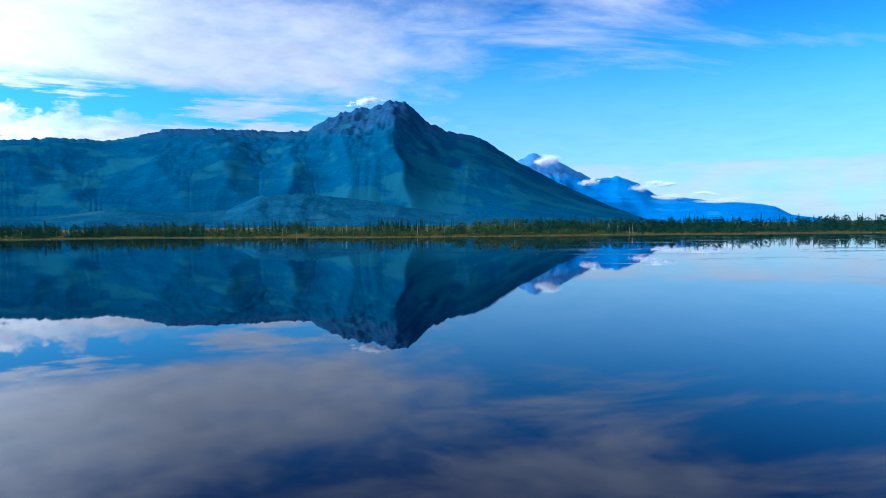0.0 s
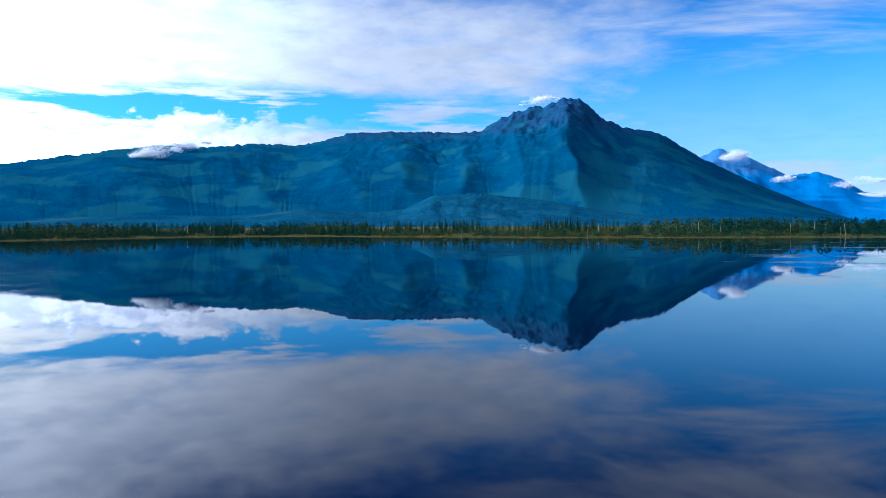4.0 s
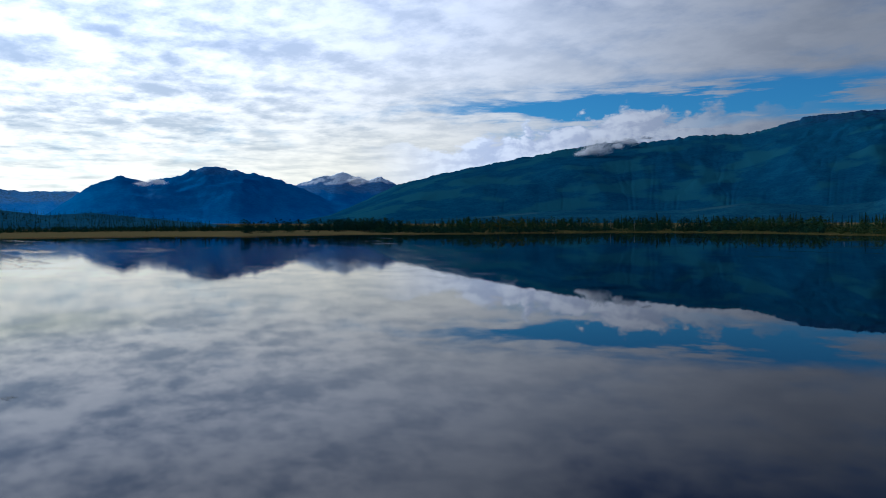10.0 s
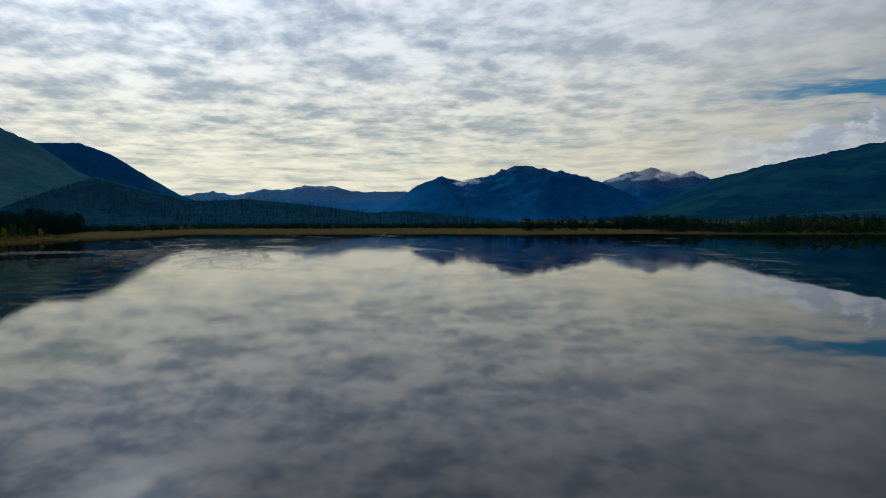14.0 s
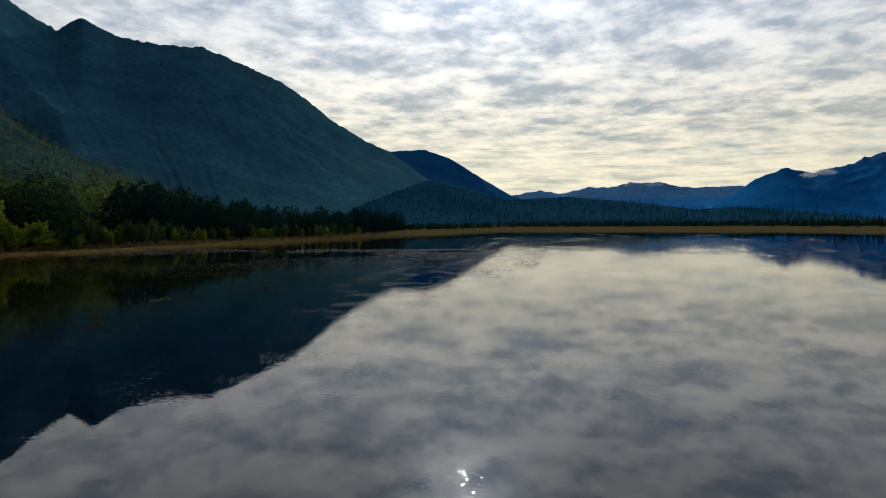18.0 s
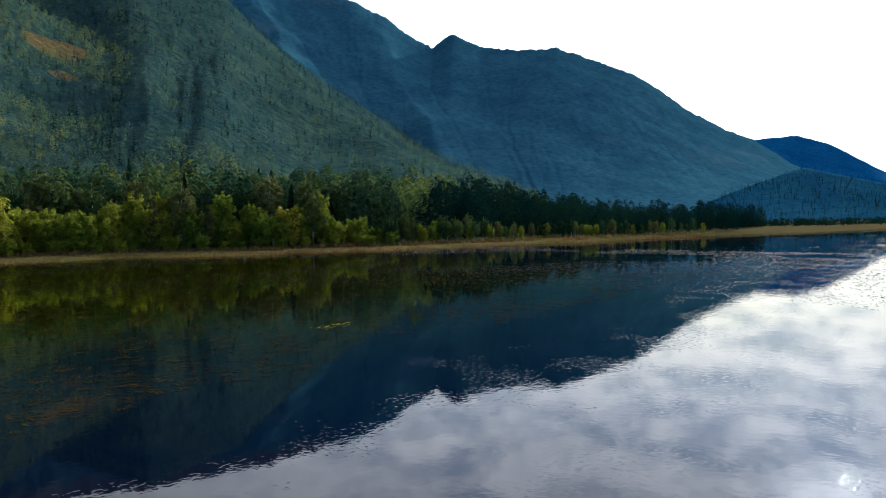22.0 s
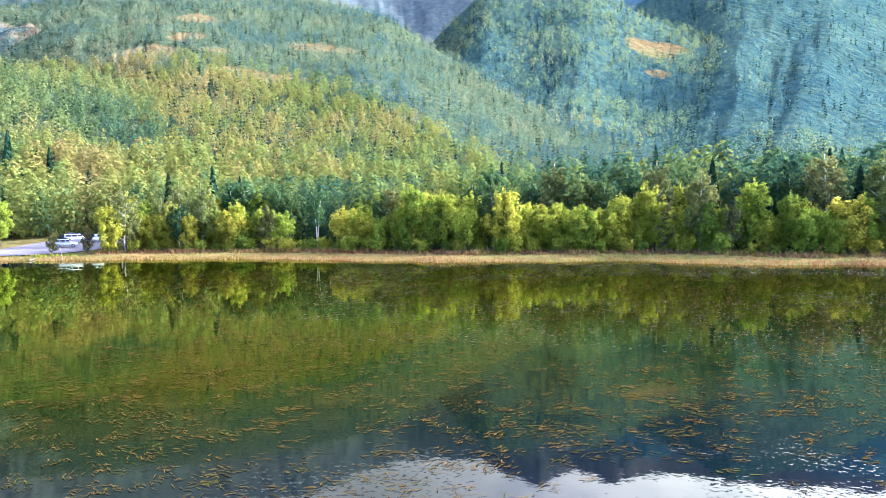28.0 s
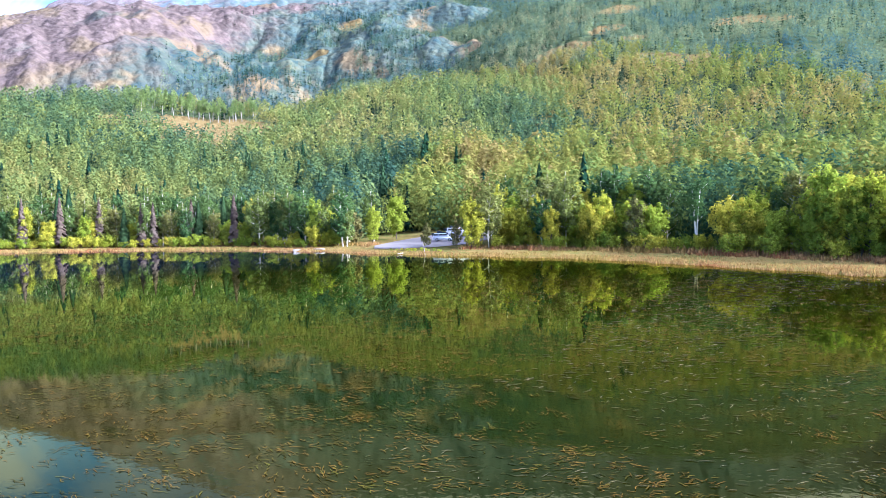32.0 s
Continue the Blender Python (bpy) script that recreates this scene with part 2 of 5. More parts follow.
def slope_material(name, low, high, bare, rock, line, spread, patch=0.004, snow=None, open_ground=False, amount=0.60, east=0.0, east_span=(150.0, 900.0), relief=0.8, broken=False, hazy_east=False):
    """Wooded slope with bare brown patches, and rock above the tree line; distant ones get haze-blue colours."""
    m, n = material(name)
    g = n.add("ShaderNodeNewGeometry")
    p = g.outputs["Position"]
    z = n.add("ShaderNodeSeparateXYZ", None, Vector=p).outputs[2]
    up = n.add("ShaderNodeSeparateXYZ", None, Vector=g.outputs["True Normal"]).outputs[2]
    fine, mid, wide = n.noise(p, 0.08, 8.0, 0.72), n.noise(p, 0.012, 6.0, 0.6), n.noise(p, patch, 5.0)
    woods = n.mix(n.ramp(fine, 0.35, 0.65), (*low, 1), (*high, 1))
    canopy = n.add("ShaderNodeTexVoronoi", None, Vector=p, Scale=0.13)
    woods = n.mix(n.math("MULTIPLY", canopy.outputs["Color"], 0.55), woods, n.mix(0.5, (*high, 1), (*bare, 1)))
    woods = n.mix(n.ramp(mid, 0.35, 0.7), woods, n.mix(0.5, woods, (low[0] * 0.6, low[1] * 0.7, low[2] * 0.8, 1)))
    woods = n.mix(n.ramp(wide, amount, amount + 0.08), woods, (*bare, 1))
    if open_ground:
        woods = n.mix(clearing_mask(n, p, n.math("MULTIPLY_ADD", fine, 1.1, n.math("MULTIPLY", mid, 0.5))), woods, n.mix(fine, (0.12, 0.10, 0.04, 1), (0.21, 0.15, 0.068, 1)))
    height = n.math("ADD", z, n.math("MULTIPLY_ADD", mid, spread * 3, -spread * 1.5))
    if east:
        x = n.add("ShaderNodeSeparateXYZ", None, Vector=p).outputs[0]
        height = n.math("ADD", height, n.ramp(x, *east_span, True, 0.0, east))
    stone = n.mix(n.ramp(fine, 0.35, 0.65), tuple(c * 0.5 for c in rock) + (1,), (*rock, 1))
    stone = n.mix(n.ramp(mid, 0.5, 0.62), stone, n.mix(0.6, stone, (*bare, 1)))
    bare_rock = n.ramp(height, line - spread * 0.4, line + spread * 0.4)
    if broken:
        turned = n.add("ShaderNodeVectorRotate", {"rotation_type": "AXIS_ANGLE"}, Vector=p, Axis=(0.7, -0.7, 0.0), Angle=0.6)
        slanted = n.add("ShaderNodeMapping", None, Vector=turned)
        slanted.inputs["Scale"].default_value = (0.007, 0.007, 0.024)
        cliffs = n.noise(slanted, 1.0, 7.0, 0.65)
        y = n.add("ShaderNodeSeparateXYZ", None, Vector=p).outputs[1]
        eastward = n.math("ADD", n.math("MULTIPLY_ADD", y, 0.2, x), n.math("MULTIPLY_ADD", mid, 220.0, -110.0))
        face = n.math("MULTIPLY", n.ramp(eastward, 345.0, 410.0), n.ramp(cliffs, 0.32, 0.46, True, 0.35, 1.0))
        bare_rock = n.math("MAXIMUM", n.math("MULTIPLY", bare_rock, n.ramp(cliffs, 0.47, 0.54)), face)
    color = n.mix(bare_rock, woods, stone)
    if snow:
        white = n.math("MULTIPLY", n.ramp(n.math("ADD", z, n.math("MULTIPLY_ADD", mid, 160.0, -80.0)), snow, snow + 25.0), n.ramp(fine, 0.3, 0.5))
        color = n.mix(white, color, (0.74, 0.84, 0.94, 1))
    if hazy_east:
        x = n.add("ShaderNodeSeparateXYZ", None, Vector=p).outputs[0]
        # Grey-blue haze tone painted over the slope from its middle eastward.
        scrub = n.mix(n.ramp(fine, 0.35, 0.65), (0.050, 0.080, 0.085, 1), (0.105, 0.120, 0.110, 1))
        color = n.mix(n.ramp(n.math("ADD", x, n.math("MULTIPLY_ADD", mid, 300.0, -150.0)), -850.0, -450.0), color, n.mix(n.ramp(x, 850.0, 1150.0), scrub, color))
    crowns = n.math("SUBTRACT", 1.0, canopy.outputs["Distance"])
    finish(n, color, 0.95, n.math("ADD", n.math("ADD", fine, mid), n.math("MULTIPLY", crowns, 0.6)), relief, 6.0)
    return m


# Massif and foothills: the blue is distance haze put into the base colours.
MAT_MASSIF = slope_material("hazed_massif_slope", (0.006, 0.041, 0.100), (0.010, 0.070, 0.132), (0.014, 0.076, 0.118), (0.020, 0.066, 0.150), 430.0, 90.0, relief=0.2, snow=690.0, amount=0.5)
MAT_FOOT = slope_material("hazed_foothill_slope", (0.005, 0.038, 0.090), (0.016, 0.086, 0.130), (0.026, 0.080, 0.110), (0.034, 0.078, 0.150), 430.0, 90.0, relief=0.3)
# Farthest ranges: aerial haze painted as strong blue into woods and rock.
MAT_FAR = slope_material("hazed_far_slope", (0.010, 0.125, 0.36), (0.022, 0.185, 0.43), (0.04, 0.18, 0.42), (0.07, 0.21, 0.46), 270.0, 50.0, relief=0.5)
MAT_HUMP = slope_material("hazed_hump_slope", (0.010, 0.110, 0.27), (0.024, 0.155, 0.33), (0.03, 0.15, 0.30), (0.06, 0.19, 0.36), 270.0, 50.0, relief=0.5)
MAT_SNOWY = slope_material("hazed_snowy_slope", (0.014, 0.14, 0.40), (0.030, 0.20, 0.48), (0.05, 0.21, 0.48), (0.10, 0.27, 0.54), 180.0, 40.0, snow=236.0, relief=0.6)
MAT_GLACIER = slope_material("hazed_glacier_slope", (0.05, 0.36, 0.84), (0.09, 0.44, 0.90), (0.14, 0.48, 0.90), (0.24, 0.55, 0.92), 120.0, 40.0, snow=200.0)
# South mountain: haze painted in as a pale blue-grey woods colour.
MAT_SOUTH = slope_material("hazed_south_slope", (0.030, 0.106, 0.160), (0.060, 0.178, 0.225), (0.08, 0.17, 0.21), (0.20, 0.175, 0.18), 560.0, 70.0, 0.003, amount=0.64, east=420.0, east_span=(850.0, 1150.0), relief=0.12, hazy_east=True)
MAT_HILL = slope_material("hill_slope", (0.034, 0.062, 0.036), (0.085, 0.120, 0.052), (0.15, 0.13, 0.06), (0.30, 0.24, 0.20), 600.0, 60.0, 0.006, open_ground=True, amount=0.66)
# Low hills carry the same painted blue haze as the mountain behind.
MAT_LOW = slope_material("hazed_low_hill_slope", (0.010, 0.056, 0.105), (0.022, 0.092, 0.146), (0.03, 0.09, 0.13), (0.1, 0.1, 0.1), 500.0, 40.0, relief=0.3)
# Spur ground: a blue-green cast painted in for the haze before it.
MAT_SPUR = slope_material("hazed_spur_slope", (0.024, 0.068, 0.074), (0.066, 0.128, 0.092), (0.11, 0.115, 0.07), (0.25, 0.2, 0.17), 600.0, 60.0, 0.006, open_ground=True, amount=0.68)
# Crag: haze painted into its woods as grey-blue; cliffs keep their rock colour.
MAT_CRAG = slope_material("hazed_crag_slope", (0.030, 0.066, 0.078), (0.070, 0.104, 0.078), (0.165, 0.130, 0.075), (0.135, 0.108, 0.102), 330.0, 80.0, 0.009, open_ground=True, amount=0.52, east=250.0, east_span=(450.0, 640.0), broken=True)


def ground_material():
    m, n = material("shore_ground")
    p = n.add("ShaderNodeNewGeometry").outputs["Position"]
    a, b = n.noise(p, 0.5, 8.0, 0.65), n.noise(p, 0.03, 4.0)
    grass = n.mix(n.ramp(b, 0.4, 0.6), (0.13, 0.115, 0.035, 1), (0.075, 0.10, 0.024, 1))
    south = n.mix(n.ramp(a, 0.35, 0.7), grass, (0.19, 0.135, 0.05, 1))
    away = n.add("ShaderNodeVectorMath", {"operation": "DISTANCE"}, i0=p, i1=(-80, -60, 0)).outputs["Value"]
    north = n.mix(a, (0.026, 0.036, 0.014, 1), (0.075, 0.065, 0.02, 1))
    marsh = n.mix(a, (0.085, 0.080, 0.032, 1), (0.15, 0.115, 0.05, 1))
    west = n.add("ShaderNodeSeparateXYZ", None, Vector=p).outputs[0]
    north = n.mix(n.ramp(west, -270.0, -340.0), north, marsh)
    finish(n, n.mix(n.ramp(away, 150.0, 240.0), south, north), 0.95, a, 0.7, 0.3)
    return m


def water_material():
    """Dark still water: deep and clear in the open lake, olive over the weedy shallows; cat's-paws ruffle it in streaks."""
    m, n = material("lake_water")
    p = n.add("ShaderNodeNewGeometry").outputs["Position"]
    ripple = n.noise(p, 1.3, 3.0, 0.5)
    swell = n.noise(p, 0.22, 2.0, 0.5)
    long_p = n.add("ShaderNodeMapping", None, Vector=p)
    long_p.inputs["Rotation"].default_value = (0, 0, 0.35)
    long_p.inputs["Scale"].default_value = (0.032, 0.075, 1.0)
    out = n.add("ShaderNodeVectorMath", {"operation": "DISTANCE"}, i0=p, i1=(-60, 50, 0)).outputs["Value"]
    paws = n.math("MULTIPLY", n.ramp(n.noise(long_p, 1.0, 5.0, 0.68), 0.56, 0.68), n.ramp(out, 80.0, 170.0, True, 0.0, 1.0))
    wide = n.ramp(n.noise(p, 0.012, 3.0, 0.6), 0.42, 0.62, True, 0.05, 0.38)
    # a light breeze off the western shore
    breeze = n.add("ShaderNodeVectorMath", {"operation": "DISTANCE"}, i0=p, i1=(-185, 75, 0)).outputs["Value"]
    breeze = n.math("ADD", breeze, n.math("MULTIPLY_ADD", n.noise(p, 0.05, 4.0), 80.0, -40.0))
    breeze = n.ramp(breeze, 135.0, 85.0)
    height = n.math("MULTIPLY", n.math("ADD", n.math("ADD", ripple, n.math("MULTIPLY", n.noise(p, 5.0, 2.0), 0.4)), n.math("MULTIPLY", swell, 1.5)), n.math("ADD", n.math("ADD", wide, n.math("MULTIPLY", breeze, 0.55)), n.math("MULTIPLY", paws, 6.0)))
    crests = n.math("MULTIPLY", n.ramp(n.noise(p, 5.5, 2.0, 0.45), 0.55, 0.78), n.ramp(n.noise(p, 0.28, 3.0, 0.5), 0.45, 0.65))
    height = n.math("ADD", height, n.math("MULTIPLY", n.math("MULTIPLY", crests, breeze), 1.5))
    near = n.add("ShaderNodeVectorMath", {"operation": "DISTANCE"}, i0=p, i1=(-95, -15, 0)).outputs["Value"]
    near = n.math("ADD", near, n.math("MULTIPLY_ADD", n.noise(p, 0.03, 3.0), 60.0, -30.0))
    shallow = n.mix(n.ramp(n.noise(p, 0.12, 5.0, 0.6), 0.35, 0.65), (0.0018, 0.0044, 0.0001, 1), (0.0068, 0.0064, 0.0001, 1))
    deep = n.ramp(near, 45.0, 95.0)
    body = n.mix(deep, shallow, (0.0004, 0.003, 0.012, 1))
    normal = n.add("ShaderNodeBump", None, Height=height, Strength=0.05, Distance=0.05)
    mirror = n.add("ShaderNodeBsdfGlossy", None, Color=n.mix(deep, (0.90, 0.95, 0.45, 1), (0.94, 0.94, 0.94, 1)), Roughness=0.012, Normal=normal)
    murk = n.add("ShaderNodeBsdfDiffuse", None, Color=body, Normal=normal)
    share = n.add("ShaderNodeFresnel", None, IOR=n.ramp(deep, 0.0, 1.0, False, 1.25, 1.33), Normal=normal)
    n.add("ShaderNodeOutputMaterial", None, Surface=n.add("ShaderNodeMixShader", None, i0=share, i1=murk, i2=mirror))
    return m


MAT_GROUND, MAT_WATER = ground_material(), water_material()

# ---- the lie of the land ----
CENTRE = np.array([-60.0, 50.0])
SHORE = [(-42, 440), (-34, 392), (-27, 378), (-20, 350), (-10, 338), (-4, 332), (2, 350), (11, 368), (16, 395), (22, 412), (29, 408), (33, 395), (41, 350),
         (51, 350), (60, 312), (68, 330), (75, 320), (85, 326), (89, 335), (92, 275), (95, 248), (104.6, 175), (118, 131), (124, 127), (130, 117), (138, 115),
         (152, 103), (157, 105), (165, 108), (174, 111), (187, 113), (194, 118), (203, 130), (211, 140), (231, 156), (245, 175), (270, 250), (300, 340), (318, 440)]


def lattice(ix, iy, seed):
    n = (ix.astype(np.int64) * 374761393 + iy.astype(np.int64) * 668265263 + seed * 974634541) & 0x7FFFFFFF
    n = ((n ^ (n >> 13)) * 1274126177) & 0x7FFFFFFF
    return ((n ^ (n >> 16)) & 0xFFFF) / 65535.0


def value_noise(x, y, seed=0):
    x, y = np.asarray(x, float), np.asarray(y, float)
    ix, iy = np.floor(x), np.floor(y)
    fx, fy = x - ix, y - iy
    fx, fy = fx * fx * (3 - 2 * fx), fy * fy * (3 - 2 * fy)
    a, b = lattice(ix, iy, seed), lattice(ix + 1, iy, seed)
    c, d = lattice(ix, iy + 1, seed), lattice(ix + 1, iy + 1, seed)
    return (a + (b - a) * fx) + ((c + (d - c) * fx) - (a + (b - a) * fx)) * fy


def fractal(x, y, octaves=5, seed=0, gain=0.5, ridged=False):
    total, amp, norm = 0.0, 1.0, 0.0
    for k in range(octaves):
        v = value_noise(x * 2 ** k + 17.3 * k, y * 2 ** k - 9.1 * k, seed + k)
        total = total + amp * (1 - np.abs(2 * v - 1) if ridged else v)
        norm += amp
        amp *= gain
    return total / norm


def polar(az, r):
    a = np.radians(az)
    return CENTRE[0] - np.sin(a) * r, CENTRE[1] + np.cos(a) * r


def shore_radius(az):
    a, r = np.array(SHORE).T
    az = (np.asarray(az) + 42.0) % 360.0 - 42.0
    return np.interp(az, a, r) + 6.0 * (fractal(az * 0.35, az * 0 + 3.0, 5, 5) - 0.5)


def grid_mesh(name, x, y, z, mat, closed=False, kind="structure", label="", category=""):
    rows, cols = x.shape
    co = np.stack([x, y, z], -1).reshape(-1, 3)
    i = np.arange(rows * cols).reshape(rows, cols)
    if closed:
        i = np.concatenate([i, i[:, :1]], 1)
    quads = np.stack([i[:-1, :-1], i[1:, :-1], i[1:, 1:], i[:-1, 1:]], -1).reshape(-1, 4)
    mesh = bpy.data.meshes.new(name)
    mesh.from_pydata(co, [], quads.tolist())
    mesh.materials.append(mat)
    mesh.shade_smooth()
    return tagged(new(name, mesh), label, category, "", kind)


def land_height(az, r):
    """Low, nearly flat land round the lake; the bed falls away inside the shore."""
    x, y = polar(az, r)
    off = r - shore_radius(az)
    bank = np.clip(off / 1.2, -1, 1) * 0.25
    z = np.where(off < 0, np.maximum(-2.5, bank + off * 0.12), bank + np.clip(off, 0, 60) * 0.02)
    lot = np.clip(1 - np.abs((az % 360) - 192.5) / 9.0, 0, 1) ** 0.5 * np.clip((off - 8) / 45, 0, 1) * 1.6
    return z + lot + np.where(off > 2, 0.25 * (fractal(x * 0.12, y * 0.12, 3, 9) - 0.5), 0.0)


az_g = np.arange(0, 360, 0.5)
rel = np.concatenate([np.linspace(0.0004, 0.9, 9), np.linspace(0.93, 0.995, 6), np.linspace(0.998, 1.08, 26), np.linspace(1.1, 1.6, 16)])
A, Q = np.meshgrid(az_g, rel)
Rg = shore_radius(A) * Q
far_r = np.array([700, 900, 1300, 2000, 3000, 4200, 6000, 9000.0])
A2, R2 = np.meshgrid(az_g, far_r)
A, Rg = np.concatenate([A, A2]), np.concatenate([Rg, R2])
Zg = land_height(A, Rg)
Xg, Yg = polar(A, Rg)
grid_mesh("ground", Xg, Yg, Zg, MAT_GROUND, True, "structure", "flat grassy lake shore of tan sedge and green grass", "ground")

Aw, Qw = np.meshgrid(np.arange(0, 360, 1.0), np.linspace(0.0004, 1.0, 14))
Rw = (shore_radius(Aw) + 6.0) * Qw
Xw, Yw = polar(Aw, Rw)
grid_mesh("water", Xw, Yw, Xw * 0, MAT_WATER, True, "structure", "still dark lake water mirroring mountains and clouds", "lake")


def smooth(v, width):
    k = np.exp(-0.5 * np.linspace(-2.5, 2.5, 2 * width + 1) ** 2)
    return np.convolve(np.pad(v, width, mode="edge"), k / k.sum(), "valid")


def erode(Z, along, across, rounds, strength, creep=0.12):
    """Streams gather downhill and cut valleys into a slope; foot and crest stay where they are."""
    rows, cols = Z.shape
    start = Z
    top, low = Z[-1].copy(), Z[0].copy()
    steps = [(a, b, math.hypot(a * along, b * across)) for a in (-1, 0, 1) for b in (-1, 0, 1) if a or b]
    index = np.arange(rows * cols).reshape(rows, cols)
    for _ in range(rounds):
        P = np.pad(Z, 1, constant_values=1e9)
        near = np.stack([P[1 + a:1 + a + rows, 1 + b:1 + b + cols] for a, b, _ in steps])
        fall = np.stack([(Z - q) / d for q, (_, _, d) in zip(near, steps)])
        pick = fall.argmax(0)
        pit = fall.max(0) <= 0
        to = index + np.array([a * cols + b for a, b, _ in steps])[pick]
        to[pit], to[0] = index[pit], index[0]
        dist = np.array([d for _, _, d in steps])[pick]
        order = np.argsort(-Z, axis=None).tolist()
        goal, area = to.ravel().tolist(), [1.0] * (rows * cols)
        for i in order:
            if goal[i] != i:
                area[goal[i]] += area[i]
        cut = (strength * np.array(area).reshape(rows, cols) ** 0.45 / dist).ravel().tolist()
        flat_z = Z.ravel().tolist()
        for i in reversed(order):
            j = goal[i]
            if j != i:
                flat_z[i] = (flat_z[i] + cut[i] * flat_z[j]) / (1 + cut[i])
        Z = np.array(flat_z).reshape(rows, cols)
        Z = np.where(pit, near.min(0) + 0.05, Z)
        Z[-1], Z[0] = top, low
        Q = np.pad(Z, 1, mode="edge")
        Z = Z + creep * (Q[:-2, 1:-1] + Q[2:, 1:-1] + Q[1:-1, :-2] + Q[1:-1, 2:] - 4 * Z)
        Z[-1], Z[0] = top, low
    keep = np.clip((np.linspace(0, 1, rows)[:, None] - 0.72) / 0.28, 0, 1)
    return Z + (start - Z) * keep * keep * (3 - 2 * keep)


def mountain(name, crest, foot, mat, label, rugged=0.16, grain=420.0, power=1.25, step=0.12, rows=64, seed=1, back=0.5, r_all=None, jag=0.012, soft=5.0, gullies=1.0, ribs=(), streams=(4, 0.10), crags=0.0):
    """A mountain whose crest runs over (heading, distance, height); it falls to its foot on this side and away behind."""
    pts = [(c[0], r_all, c[1]) if r_all else c for c in crest]
    a, r, h = np.array(sorted(pts)).T
    az = np.arange(a[0], a[-1], step)
    rc, hc = np.interp(az, a, r), np.interp(az, a, h)
    hs = smooth(hc, max(2, int(soft / step)))
    rough_top = hc * jag * 2.0 * (fractal(az * 2.3, az * 0 + seed, 4, seed, 0.6) - 0.5)
    up = np.linspace(0, 1, rows)
    AZ, U = np.meshgrid(az, up)
    f = np.full_like(rc, foot) if np.isscalar(foot) else smooth(np.interp(az, *np.array(foot).T), int(5 / step))
    R = f[None] + (rc[None] - f[None]) * U
    X, Y = polar(AZ, R)
    arc = np.radians(AZ) * rc.mean()
    bend = 0.35 * grain * fractal(X / grain, Y / grain, 2, seed + 3)
    wob = fractal((arc + bend) / grain + 3, R / (grain * 2.6) + 7, 6, seed, 0.5, True) - 0.60
    lumps = fractal(X / grain * 1.2, Y / grain * 1.2, 6, seed + 40, 0.55) - 0.5
    belly = np.sin(np.pi * U ** 1.15)
    Z = hs[None] * (U ** power + (rugged * 1.9 * gullies * wob + rugged * (0.9 + 1.6 * (1 - gullies)) * lumps) * belly) + (hc - hs)[None] * U ** 4 + rough_top[None] * U ** 24 - 3 * (1 - U)
    for a_top, a_foot, wide, amp in ribs:
        line = a_foot + (a_top - a_foot) * U ** 0.8 + 2.0 * wide * (fractal(U * 3.0, U * 0 + a_top, 3, seed + 60) - 0.5)
        side = np.abs(AZ - line) / wide
        Z = Z + hs[None] * amp * np.exp(-side ** 1.3) * np.sin(np.pi * U ** 0.85) * (0.7 + 0.6 * fractal(U * 7.0, U * 0 + a_foot, 3, seed + 70))
    if crags:
        broken = fractal(X / 95.0, Y / 95.0, 5, seed + 90, 0.55, True) - 0.55
        Z = Z + crags * broken * np.clip((U - 0.38) / 0.3, 0, 1) * (1 - U ** 10) * np.clip(hs[None] / hs.max() * 4.0 - 2.8, 0.07, 1)
    if streams:
        Z = erode(Z, float((rc - f).mean()) / rows, math.radians(step) * float(rc.mean() + f.mean()) / 2, *streams)
    down = np.linspace(0, 1, 9)[1:]
    AZb, D = np.meshgrid(az, down)
    Xb, Yb = polar(AZb, rc[None] + D * back * hc.max() * 2.0)
    Zb = Z[-1][None] * (1 - D) + D * -5
    ob = grid_mesh(name, np.concatenate([X, Xb]), np.concatenate([Y, Yb]), np.concatenate([Z, Zb]), mat, False, "structure", label, "mountain")
    return ob, (X, Y, Z)


CREST_MASSIF = [(61, 2), (57.5, 40), (54.5, 120), (52.1, 196), (47.9, 260), (43.8, 309), (39.6, 356), (35.2, 397), (32, 395), (27.9, 421), (25, 409), (20.7, 476), (17.2, 489),
                (12.4, 482), (10, 487), (8.6, 545), (5.8, 610), (4.9, 605), (3.3, 646), (1.9, 631), (0.3, 538), (-1.8, 478), (-4.1, 452),
                (-6, 372), (-7.3, 318), (-11, 192), (-14.5, 88), (-17.6, 15)]
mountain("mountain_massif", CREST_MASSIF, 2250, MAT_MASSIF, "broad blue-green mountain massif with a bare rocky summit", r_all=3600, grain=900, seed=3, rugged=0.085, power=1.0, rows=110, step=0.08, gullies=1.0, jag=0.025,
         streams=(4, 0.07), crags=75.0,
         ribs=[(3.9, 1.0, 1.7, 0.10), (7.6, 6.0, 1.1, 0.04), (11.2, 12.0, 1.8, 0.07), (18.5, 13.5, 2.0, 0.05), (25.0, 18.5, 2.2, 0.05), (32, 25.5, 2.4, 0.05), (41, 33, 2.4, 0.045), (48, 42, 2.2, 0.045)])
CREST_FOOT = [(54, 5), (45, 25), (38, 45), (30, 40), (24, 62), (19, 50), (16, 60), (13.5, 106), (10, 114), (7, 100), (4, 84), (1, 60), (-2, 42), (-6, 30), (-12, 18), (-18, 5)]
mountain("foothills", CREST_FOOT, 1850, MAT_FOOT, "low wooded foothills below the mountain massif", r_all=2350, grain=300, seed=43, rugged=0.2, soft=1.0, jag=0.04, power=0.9)
